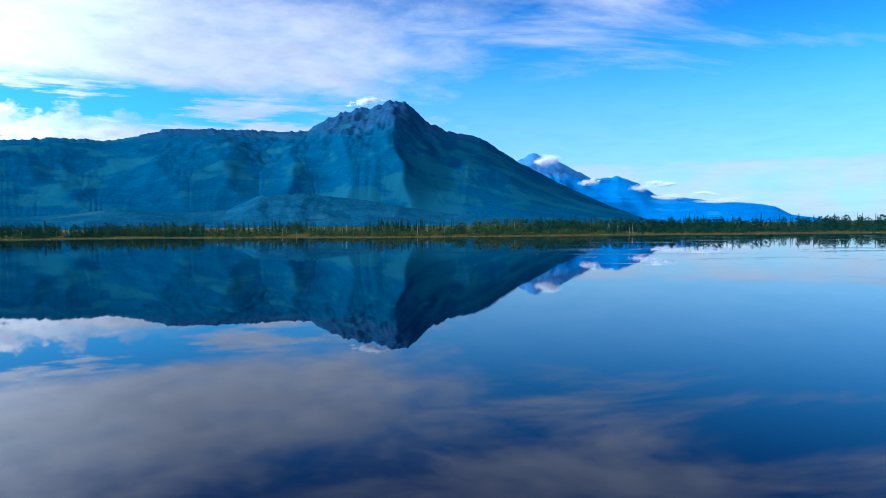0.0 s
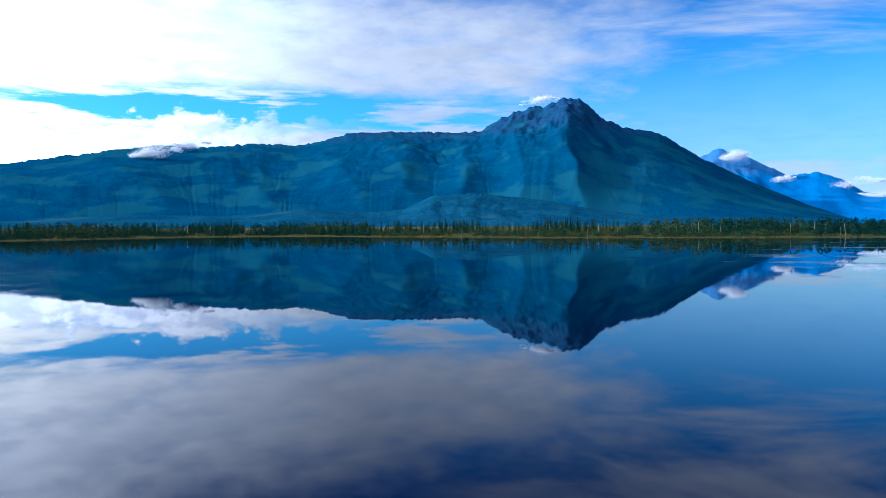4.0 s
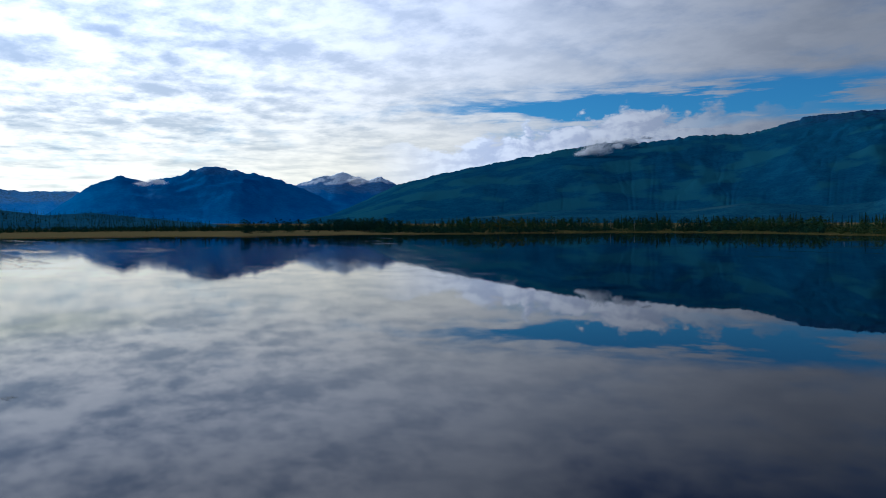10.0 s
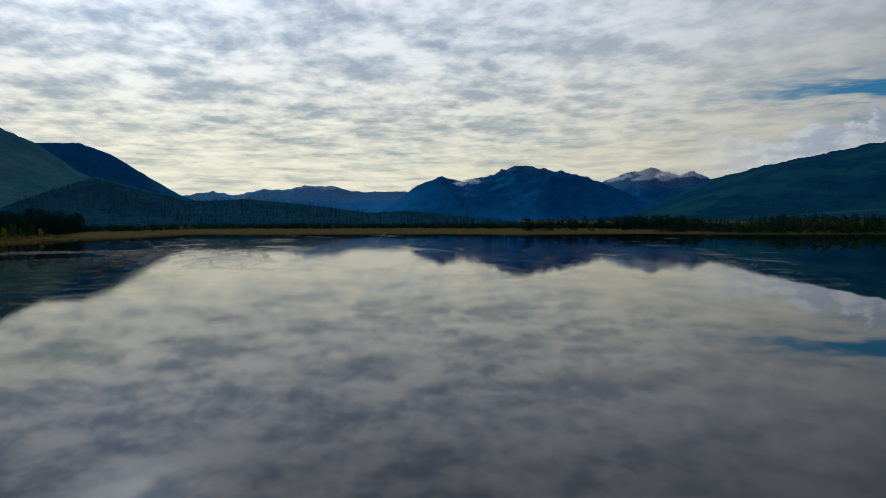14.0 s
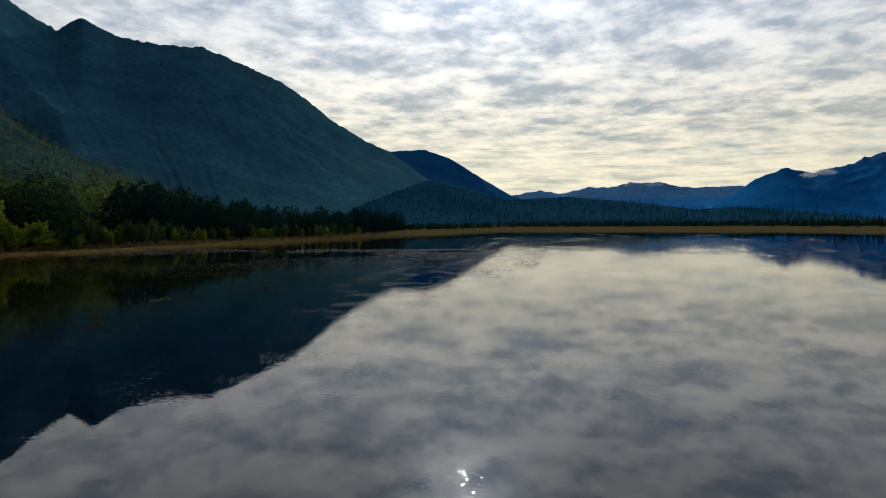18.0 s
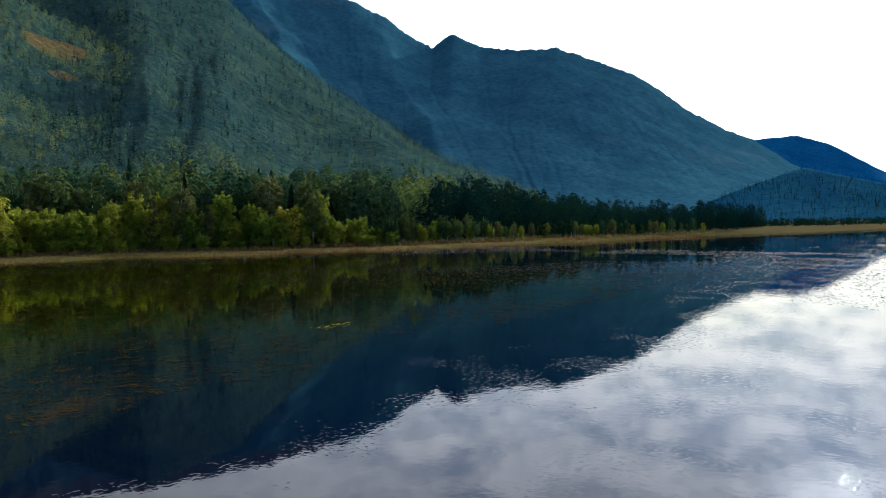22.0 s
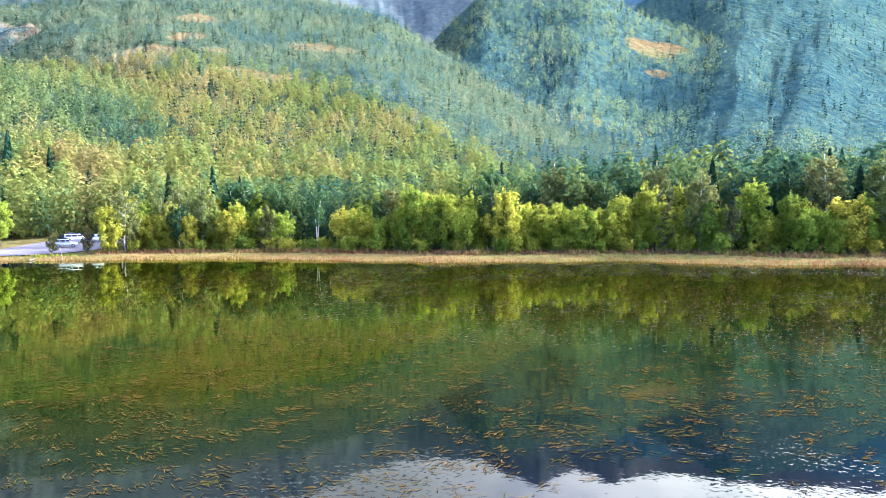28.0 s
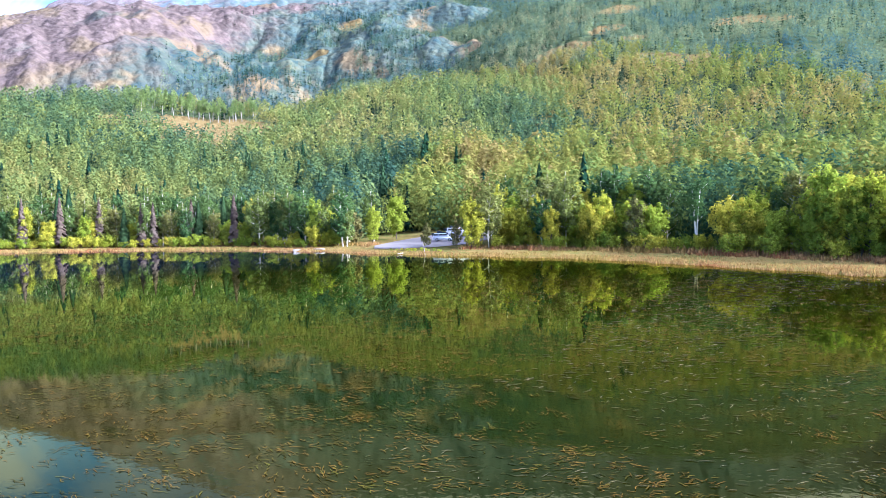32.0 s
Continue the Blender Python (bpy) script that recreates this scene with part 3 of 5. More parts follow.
CREST_EAST = [(0, 300), (-6.5, 372), (-8.3, 431), (-10.8, 357), (-13, 265), (-15, 281), (-16.5, 235), (-17.8, 166), (-20.7, 138), (-24.7, 106),
              (-26.3, 87), (-27.4, 39), (-30, 10)]
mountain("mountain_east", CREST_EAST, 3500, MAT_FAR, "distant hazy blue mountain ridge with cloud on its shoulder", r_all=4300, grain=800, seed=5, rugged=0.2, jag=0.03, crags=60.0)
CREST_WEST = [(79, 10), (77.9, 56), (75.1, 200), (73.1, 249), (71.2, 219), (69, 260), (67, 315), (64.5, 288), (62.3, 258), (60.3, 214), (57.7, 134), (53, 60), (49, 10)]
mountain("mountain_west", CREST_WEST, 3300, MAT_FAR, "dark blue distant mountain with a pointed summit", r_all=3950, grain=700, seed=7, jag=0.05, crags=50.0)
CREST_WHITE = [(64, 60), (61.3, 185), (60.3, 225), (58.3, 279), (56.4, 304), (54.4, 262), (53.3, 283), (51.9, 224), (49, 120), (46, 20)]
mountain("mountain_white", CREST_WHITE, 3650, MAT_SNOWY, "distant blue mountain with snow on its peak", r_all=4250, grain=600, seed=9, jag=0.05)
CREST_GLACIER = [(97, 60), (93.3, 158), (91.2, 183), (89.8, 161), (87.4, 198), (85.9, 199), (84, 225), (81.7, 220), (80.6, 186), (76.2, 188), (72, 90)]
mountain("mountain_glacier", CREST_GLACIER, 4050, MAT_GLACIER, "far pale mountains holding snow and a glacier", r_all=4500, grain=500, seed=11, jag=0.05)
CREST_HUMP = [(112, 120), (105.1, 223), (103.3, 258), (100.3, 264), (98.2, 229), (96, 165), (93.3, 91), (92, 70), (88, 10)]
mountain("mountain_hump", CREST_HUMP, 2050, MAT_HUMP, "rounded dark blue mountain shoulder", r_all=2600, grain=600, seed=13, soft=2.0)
CREST_SOUTH = [(268, 150), (262, 230), (250, 330), (240.2, 437), (236.3, 488), (233, 558), (224.1, 699), (212, 740), (200, 735), (190, 725), (184.4, 712),
               (179.5, 655), (176.2, 628), (169.9, 630), (167.8, 672), (165.2, 690), (162.5, 645), (159.4, 670), (155, 632), (150.7, 640), (141.5, 612), (134, 562),
               (131.4, 522), (129.6, 479), (127.5, 443), (125.8, 478), (123.5, 441), (120.5, 430), (117.5, 431), (115.7, 410), (113.9, 387), (111.6, 356),
               (109.4, 310), (107.5, 259), (104.8, 208), (102.9, 181), (100.2, 119), (97.4, 75), (95.6, 31), (93.5, 5)]
SOUTH_FOOT = [(93, 900), (120, 880), (165, 1050), (200, 900), (270, 700)]
mountain("mountain_south", CREST_SOUTH, SOUTH_FOOT, MAT_SOUTH, "steep high mountain, wooded below and bare rock above", r_all=1800, grain=700, seed=15, rugged=0.075, soft=3.0, rows=90, gullies=0.5, streams=(4, 0.10), crags=45.0,
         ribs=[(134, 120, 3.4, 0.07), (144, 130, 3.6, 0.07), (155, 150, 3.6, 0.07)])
SPUR_A = [(116, 1200, 20), (118, 1200, 60), (122.6, 1200, 98), (128.1, 1200, 146), (131.6, 1200, 182), (135.4, 1200, 233), (139.2, 1200, 289), (143.2, 1200, 369),
          (150, 1200, 420), (157, 1200, 350), (162, 1200, 150)]
SPUR_A = [(a, 1300, 7 + (h - 7) * 1300 / 1200) for a, _, h in SPUR_A]
_, SPUR_FAR = mountain("spur_far", SPUR_A, 330, MAT_SPUR, "wooded mountain spur with smooth green flank", grain=260, seed=17, rugged=0.05, soft=1.5, jag=0.0, power=1.3, ribs=[(141, 121, 5.0, 0.15)])
SPUR_B = [(136, 1000, 40), (138, 1000, 85), (140.6, 1000, 120), (142.4, 1000, 143), (146, 1000, 194), (149.7, 1000, 228), (154.3, 1000, 262), (159.7, 1000, 317),
          (168, 1000, 330), (176, 1000, 200)]
SPUR_B = [(a, 900, 7 + (h - 7) * 0.9) for a, _, h in SPUR_B]
_, SPUR_MID = mountain("spur_middle", SPUR_B, 330, MAT_SPUR, "wooded spur with a tan grassy clearing", grain=240, seed=19, rugged=0.04, soft=1.5, jag=0.0, power=1.3, ribs=[(151, 137.5, 4.4, 0.15)])
SLOPE = [(140, 420, 10), (148, 450, 30), (154.4, 480, 55), (161.6, 530, 81), (166.6, 600, 121), (171.2, 700, 172), (176, 800, 236), (181, 900, 282), (190, 1000, 330),
         (200, 1000, 325), (207, 980, 300), (213, 960, 270), (219, 900, 130), (224, 860, 20)]
SLOPE_FOOT = [(140, 230), (165, 200), (192, 195), (202, 330), (212, 380), (266, 380)]
_, HILLSIDE = mountain("hillside", SLOPE, SLOPE_FOOT, MAT_HILL, "long wooded hillside of birch and spruce with grassy clearings", grain=220, seed=21, rugged=0.035, power=1.0, soft=1.0, jag=0.0)
CRAG = [(196, 1000, 200), (200, 1000, 300), (206, 1000, 315), (214, 1000, 310), (222, 1000, 300), (230, 1000, 290), (235, 1000, 280), (239, 1000, 258), (246, 1000, 200), (256, 1000, 100), (266, 1000, 10)]
_, CRAGSIDE = mountain("crag", CRAG, 400, MAT_CRAG, "steep rocky mountainside with pale cliffs and tan patches", grain=180, seed=29, rugged=0.2, power=1.1, soft=1.5, jag=0.02, rows=100, gullies=0.3, crags=60.0)
KNOLL = [(188, 420, 70), (194.6, 420, 84), (201.6, 420, 87), (209.2, 420, 82), (214.9, 420, 70), (221.2, 420, 71), (226.8, 420, 77), (236.4, 420, 73), (250, 400, 70), (264, 380, 30)]
_, KNOLLSIDE = mountain("knoll", KNOLL, 190, MAT_HILL, "low wooded hill in front of the mountain", grain=160, seed=23, rugged=0.035, power=0.85, soft=1.0, jag=0.0)
LOW = [(106, 700, 8), (98.4, 900, 59), (94.8, 900, 44), (91.8, 900, 31), (87, 900, 34), (81.4, 900, 25), (77.3, 900, 16), (74.1, 900, 19), (71.2, 900, 14), (64, 900, 3)]
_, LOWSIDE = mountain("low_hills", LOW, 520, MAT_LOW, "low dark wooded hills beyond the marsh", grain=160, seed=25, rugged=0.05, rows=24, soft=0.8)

# ---- vegetation ----


def foliage_material(name, ramp_colors, clear=0.3, attribute=False, leaf_vary=0.35):
    """Leaves: the tone of the tree picks a colour, each leaf spray varies a little, and light passes through."""
    m, n = material(name)
    if attribute:
        tone = n.add("ShaderNodeAttribute", {"attribute_name": "tone"}).outputs["Fac"]
    else:
        tone = n.add("ShaderNodeObjectInfo").outputs["Random"]
    ramp = n.add("ShaderNodeValToRGB", None, Fac=tone)
    stops = ramp.color_ramp.elements
    stops[0].position, stops[0].color = 0.0, (*ramp_colors[0], 1)
    stops[1].position, stops[1].color = 1.0, (*ramp_colors[-1], 1)
    for k, c in enumerate(ramp_colors[1:-1], 1):
        stops.new(k / (len(ramp_colors) - 1)).color = (*c, 1)
    each = n.add("ShaderNodeNewGeometry").outputs["Random Per Island"]
    value = n.ramp(each, 0, 1, False, 1 - leaf_vary, 1 + leaf_vary)
    color = n.add("ShaderNodeHueSaturation", None, Color=ramp.outputs[0], Value=value).outputs[0]
    front = n.add("ShaderNodeBsdfPrincipled", None, Base_Color=color, Roughness=0.7)
    front.inputs["Specular IOR Level"].default_value = 0.0
    through_leaf = n.add("ShaderNodeBsdfTranslucent", None, Color=color)
    n.add("ShaderNodeOutputMaterial", None, Surface=n.add("ShaderNodeMixShader", None, i0=clear, i1=front, i2=through_leaf))
    return m


WOODS = [(0.036, 0.084, 0.048), (0.076, 0.128, 0.046), (0.130, 0.180, 0.044), (0.180, 0.208, 0.044), (0.220, 0.215, 0.050), (0.25, 0.205, 0.07), (0.19, 0.15, 0.10)]
# Leaf tones of the spurs, lightened and blued to paint distance haze.
FAR_HAZE_WOODS = [(0.040, 0.100, 0.122), (0.080, 0.150, 0.120), (0.145, 0.218, 0.110), (0.210, 0.260, 0.095), (0.27, 0.275, 0.095), (0.30, 0.25, 0.11)]
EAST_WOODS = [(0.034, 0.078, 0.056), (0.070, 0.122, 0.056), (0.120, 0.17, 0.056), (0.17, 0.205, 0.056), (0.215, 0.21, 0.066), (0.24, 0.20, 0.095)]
# Upper slope leaf tones, with haze put in as extra blue.
HIGH_HAZE_WOODS = [(0.036, 0.088, 0.110), (0.058, 0.120, 0.112), (0.098, 0.160, 0.108), (0.145, 0.19, 0.10), (0.195, 0.205, 0.11), (0.235, 0.21, 0.14)]
# Shade on the far and western banks is put into these darker leaf tones.
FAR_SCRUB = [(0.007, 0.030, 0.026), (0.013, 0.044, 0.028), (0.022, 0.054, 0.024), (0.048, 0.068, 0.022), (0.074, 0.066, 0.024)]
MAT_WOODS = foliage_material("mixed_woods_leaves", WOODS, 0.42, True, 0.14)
MAT_FAR_WOODS = foliage_material("hazed_far_woods_leaves", FAR_HAZE_WOODS, 0.4, True, 0.14)
MAT_HIGH_WOODS = foliage_material("hazed_high_woods_leaves", HIGH_HAZE_WOODS, 0.42, True, 0.14)
MAT_EAST_WOODS = foliage_material("east_woods_leaves", EAST_WOODS, 0.42, True, 0.14)
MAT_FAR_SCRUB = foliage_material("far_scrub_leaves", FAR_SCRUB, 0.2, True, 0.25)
MAT_SPRUCE_STUFF = foliage_material("spruce_needles", [(0.008, 0.026, 0.017), (0.014, 0.040, 0.020), (0.026, 0.054, 0.024)], 0.05, True)
MAT_LEAF = foliage_material("shore_tree_leaves", [(0.19, 0.28, 0.036), (0.26, 0.335, 0.040), (0.33, 0.38, 0.044), (0.38, 0.40, 0.046), (0.44, 0.41, 0.052)], 0.6)
MAT_DARKLEAF = foliage_material("dark_tree_leaves", [(0.045, 0.105, 0.040), (0.085, 0.145, 0.044), (0.155, 0.19, 0.050), (0.19, 0.19, 0.06)], 0.45)
MAT_GOLD = foliage_material("golden_leaves", [(0.14, 0.145, 0.045), (0.19, 0.17, 0.065)], 0.3)
MAT_PALELEAF = foliage_material("pale_birch_leaves", [(0.12, 0.19, 0.06), (0.17, 0.235, 0.075)], 0.3)
MAT_SPRUCE = foliage_material("spruce_tree_needles", [(0.014, 0.036, 0.018), (0.030, 0.058, 0.024)], 0.12)
MAT_DEAD = foliage_material("dead_spruce_twigs", [(0.070, 0.058, 0.050), (0.10, 0.077, 0.062)], 0.1)
MAT_SEDGE = foliage_material("sedge_blades", [(0.13, 0.13, 0.022), (0.21, 0.155, 0.04), (0.26, 0.17, 0.062), (0.28, 0.175, 0.075), (0.20, 0.085, 0.035)], 0.3, True)
MAT_BARK = plain("brown_bark", (0.09, 0.07, 0.055), 0.9, 0, 0.4, 6.0)
MAT_PALEBARK = plain("grey_birch_bark", (0.30, 0.29, 0.26), 0.85, 0, 0.3, 5.0)
MAT_BIRCH = plain("white_birch_bark", (0.62, 0.60, 0.55), 0.8, 0, 0.3, 5.0)
RNG = np.random.default_rng(12)


def quads_mesh(name, centre, normal, size, mat, tone=None, stretch=None):
    """Many separate three-sided leaf sprays."""
    n = len(centre)
    helper = RNG.normal(size=(n, 3))
    t = np.cross(normal, helper)
    t /= np.linalg.norm(t, axis=1, keepdims=True) + 1e-9
    b = np.cross(normal, t)
    size = np.broadcast_to(size, (n,))[:, None]
    corners = []
    for su, sv in ((-1.1, -0.7), (1.1, -0.6), (0.0, 1.25)):
        j = 1 + 0.35 * RNG.uniform(-1, 1, (n, 1))
        corners.append(centre + t * su * size * j + b * sv * size * j * (0.75 if stretch is None else stretch))
    co = np.stack(corners, 1).reshape(-1, 3)
    mesh = bpy.data.meshes.new(name)
    mesh.from_pydata(co, [], np.arange(3 * n).reshape(-1, 3).tolist())
    mesh.materials.append(mat)
    if tone is not None:
        mesh.attributes.new("tone", "FLOAT", "POINT").data.foreach_set("value", np.repeat(tone, 3).astype(np.float32))
    return mesh


def unit(v):
    return v / (np.linalg.norm(v, axis=-1, keepdims=True) + 1e-9)


def leafy_points(base, height, width, per, low=0.12):
    """Points through the crowns of many trees at once, thickest near their skins, with outward normals."""
    n = len(base)
    u = RNG.uniform(0, 1, (n, per))
    a = RNG.uniform(0, 2 * np.pi, (n, per))
    lobes = 1 + 0.30 * np.sin(a * 2 + RNG.uniform(0, 6, (n, 1)) + u * 5) + 0.18 * np.sin(a * 3 + RNG.uniform(0, 6, (n, 1)) - u * 9)
    shape = np.sin(np.pi * np.clip(u * 0.93 + 0.05, 0, 1) ** 0.75) ** 0.7
    rad = width[:, None] * 0.5 * shape * lobes * RNG.uniform(0.25, 1, (n, per)) ** 0.4
    z = height[:, None] * (low + (1 - low) * u) + RNG.normal(0, 0.02, (n, per)) * height[:, None]
    off = np.stack([np.cos(a) * rad, np.sin(a) * rad, z], -1)
    normal = unit(np.stack([np.cos(a), np.sin(a), (u - 0.35) * 1.6 + 0.3], -1) + RNG.normal(0, 0.2, (n, per, 3)))
    return (base[:, None] + off).reshape(-1, 3), normal.reshape(-1, 3)


def woods(name, base, height, width, tone, per, label, mat=MAT_WOODS, low=0.12, leaf=0.13, category="woods"):
    c, nrm = leafy_points(base, height, width, per, low)
    size = np.repeat(height, per) * leaf * RNG.uniform(0.55, 1.15, len(c))
    mesh = quads_mesh(name, c, nrm, size, mat, np.repeat(tone, per))
    return tagged(new(name, mesh), label, category, "", "stuff")


def spruce_faces(base, height, width, tiers, arms, droop=0.35):
    """Drooping boughs in whorls: triangles from the stem outward, and a top shoot."""
    n = len(base)
    k = (np.arange(tiers) + 0.5) / tiers
    u = np.broadcast_to(k[None, :, None], (n, tiers, arms)) + RNG.normal(0, 0.02, (n, tiers, arms))
    a = RNG.uniform(0, 6.28, (n, tiers, 1)) + np.arange(arms)[None, None] * 2 * np.pi / arms + RNG.normal(0, 0.25, (n, tiers, arms))
    h, w = height[:, None, None], width[:, None, None]
    length = w * 0.5 * np.clip(1 - u, 0.01, 1) ** 0.8 * RNG.uniform(0.6, 1.15, u.shape) + 0.02 * h
    z = h * (0.08 + 0.90 * u)
    d = np.stack([np.cos(a), np.sin(a), 0 * a], -1)
    s = np.stack([-np.sin(a), np.cos(a), 0 * a], -1)
    stem = base[:, None, None] + np.stack([0 * z, 0 * z, z + h * 0.06], -1)
    tip = base[:, None, None] + d * length[..., None] + np.stack([0 * z, 0 * z, z - droop * length], -1)
    wide = (length * 0.42)[..., None] * s
    mid = stem * 0.4 + tip * 0.6
    tri = np.stack([stem, mid - wide, tip, mid + wide], -2).reshape(-1, 4, 3)
    return tri


def spruces(name, base, height, width, tone, label, tiers=8, arms=5):
    q = spruce_faces(base, height, width, tiers, arms)
    mesh = bpy.data.meshes.new(name)
    mesh.from_pydata(q.reshape(-1, 3), [], np.arange(4 * len(q)).reshape(-1, 4).tolist())
    mesh.materials.append(MAT_SPRUCE_STUFF)
    mesh.attributes.new("tone", "FLOAT", "POINT").data.foreach_set("value", np.repeat(tone, 4 * tiers * arms).astype(np.float32))
    return tagged(new(name, mesh), label, "woods", "", "stuff")


def open_here(x, y):
    bad = np.zeros(len(x), bool)
    for cx, cy, r in CLEARINGS:
        bad |= np.hypot(x - cx, y - cy) < r * RNG.uniform(0.5, 1.05, len(x))
    return bad


def on_sheet(sheet, count, az_lo, az_hi, u_lo=0.0, u_hi=1.0, density=None):
    """Random places on a slope, spread evenly over its ground."""
    X, Y, Z = sheet
    e1 = np.stack([X[1:, 1:] - X[:-1, 1:], Y[1:, 1:] - Y[:-1, 1:]], -1)
    e2 = np.stack([X[1:, 1:] - X[1:, :-1], Y[1:, 1:] - Y[1:, :-1]], -1)
    area = np.abs(e1[..., 0] * e2[..., 1] - e1[..., 1] * e2[..., 0])
    az = np.degrees(np.arctan2(-(X - CENTRE[0]), Y - CENTRE[1]))[:-1, :-1] % 360
    u = np.linspace(0, 1, X.shape[0])[:-1, None] + 0 * az
    area = area * (az > az_lo) * (az < az_hi) * (u >= u_lo) * (u <= u_hi)
    if density is not None:
        area = area * density(X[:-1, :-1], Y[:-1, :-1], u)
    cum = np.cumsum(area.ravel())
    pick = np.searchsorted(cum, RNG.uniform(0, cum[-1], count))
    i, j = np.unravel_index(np.clip(pick, 0, area.size - 1), area.shape)
    a, b = RNG.uniform(0, 1, count), RNG.uniform(0, 1, count)
    out = []
    for M in (X, Y, Z):
        out.append(M[i, j] * (1 - a) * (1 - b) + M[i + 1, j] * a * (1 - b) + M[i, j + 1] * (1 - a) * b + M[i + 1, j + 1] * a * b)
    p = np.stack(out, -1)
    return p[~open_here(p[:, 0], p[:, 1]) & (p[:, 2] > 0.5)]


def belt(count, az_lo, az_hi, off_lo, off_hi):
    """Random places on the flat land, by heading and distance behind the shore."""
    az = RNG.uniform(az_lo, az_hi, count)
    r = shore_radius(az) + RNG.uniform(off_lo, off_hi, count)
    x, y = polar(az, r)
    return az, np.stack([x, y, land_height(az, r) - 0.1], -1)


def patchy(p, scale, seed):
    return fractal(p[:, 0] / scale, p[:, 1] / scale, 4, seed)


def tones(p, seed, shift=0.0, spread=1.2):
    return np.clip((patchy(p, 90.0, seed) - 0.5) * spread + 0.48 + shift + (patchy(p, 28.0, seed + 3) - 0.5) * 0.7 + RNG.normal(0, 0.13, len(p)), 0, 0.84)


def fill_slope(name, sheet, count, az_lo, az_hi, size, seed, label, u_hi=1.0, shift=0.0, dark=0.2, per=46, thin=None, mat=MAT_WOODS, u_lo=0.0):
    p = on_sheet(sheet, count, az_lo, az_hi, u_lo, u_hi, thin)
    is_spruce = RNG.uniform(0, 1, len(p)) < dark * 2 * patchy(p, 60.0, seed + 5)
    a, b = p[~is_spruce], p[is_spruce]
    h = size * RNG.uniform(0.6, 1.2, len(a))
    turned = np.degrees(np.arctan2(-(a[:, 0] - CENTRE[0]), a[:, 1] - CENTRE[1])) % 360
    shift = shift + 0.45 * np.clip((turned - 186) / 40, -0.4, 0)
    woods(name + "_birches", a, h, h * RNG.uniform(0.52, 0.78, len(a)), tones(a, seed, shift), per, label, mat, low=0.2, leaf=0.058)
    h = size * RNG.uniform(0.6, 1.15, len(b))
    spruces(name + "_spruces", b, h, h * 0.36, RNG.uniform(0, 1, len(b)), "dark pointed spruces among the hillside birches", 5, 4)


fill_slope("hillside", HILLSIDE, 5600, 142, 221, 8.8, 31, "dense green and yellowing birch woods on the hillside", shift=0.06, u_hi=0.36, per=56)
fill_slope("upper_hillside", HILLSIDE, 11500, 142, 221, 8.2, 31, "birch and spruce woods high on the hillside, painted haze-blue", shift=-0.04, u_lo=0.30, dark=0.2, mat=MAT_HIGH_WOODS, per=36)
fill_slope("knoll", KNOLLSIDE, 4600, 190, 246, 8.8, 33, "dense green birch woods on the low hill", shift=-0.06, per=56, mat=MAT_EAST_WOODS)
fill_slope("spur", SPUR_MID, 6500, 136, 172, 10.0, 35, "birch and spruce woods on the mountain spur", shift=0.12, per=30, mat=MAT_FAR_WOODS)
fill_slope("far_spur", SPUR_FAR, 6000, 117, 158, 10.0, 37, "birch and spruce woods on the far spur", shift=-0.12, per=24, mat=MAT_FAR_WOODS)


def wooded_patches(x, y, u):
    return (fractal(x / 70.0, y / 70.0, 4, 77) > 0.50) * np.clip(1.25 - u, 0, 1) * np.clip((360 - x - 0.2 * y) / 60, 0.04, 1)


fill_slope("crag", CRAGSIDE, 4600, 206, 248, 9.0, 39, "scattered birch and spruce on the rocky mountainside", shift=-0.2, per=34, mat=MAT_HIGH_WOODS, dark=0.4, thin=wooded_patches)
p = on_sheet(LOWSIDE, 2200, 66, 104)
h = RNG.uniform(3.5, 7, len(p))
spruces("low_hill_spruces", p, h, h * 0.34, RNG.uniform(0, 1, len(p)), "dark spruce woods on the low hills", 4, 4)

# flat woods behind the south shore
az, p = belt(4300, 97, 246, 30, 130)
r = np.hypot(p[:, 0] - CENTRE[0], p[:, 1] - CENTRE[1])
keep = ~((np.abs(az - 192.5) < 8) & (r < 172)) & ~open_here(p[:, 0], p[:, 1])
rise = np.clip((r - 195) * 0.33, 0, 60) * np.clip((az - 150) / 20, 0, 1)
p[:, 2] += rise
az, p = az[keep], p[keep]
far_down = np.clip((az - 92) / 25, 0.55, 1)
dark = (az >= 118) & (RNG.uniform(0, 1, len(p)) < 0.02 + 0.10 * ((az > 196) & (az < 240)))
h = RNG.uniform(9, 18, len(p)) * far_down * np.where(az > 205, 0.82, 1.0) * (0.75 + 0.5 * patchy(p, 25.0, 43))
for name, mask, mat, shift, label in (("lakeside_birches", ~dark & (az >= 118) & (az < 200), MAT_WOODS, 0.12, "tall birch and poplar woods behind the lake shore"),
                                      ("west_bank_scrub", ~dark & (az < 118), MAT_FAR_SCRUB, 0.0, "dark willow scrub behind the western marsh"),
                                      ("east_bank_birches", ~dark & (az >= 200), MAT_EAST_WOODS, -0.1, "blue-green birch woods behind the east bank")):
    woods(name, p[mask], h[mask], h[mask] * RNG.uniform(0.46, 0.68, mask.sum()), tones(p[mask], 41, shift + 0.5 * np.clip((az[mask] - 186) / 40, -0.45, 0), 1.3), 230, label, mat, low=0.06, leaf=0.030)
spruces("lakeside_spruces", p[dark], h[dark] * 1.06, h[dark] * 0.31, RNG.uniform(0, 1, dark.sum()), "dark spruces standing among the lakeside birches", 17, 9)

# the far shore: clumps of spruce and birch behind a belt of willow scrub and sedge
az, p = belt(3800, -44, 100, 50, 190)
clump = patchy(p, 24.0, 51)
keep = (clump > np.where(az < -8, 0.56, 0.47)) | (az > 34)
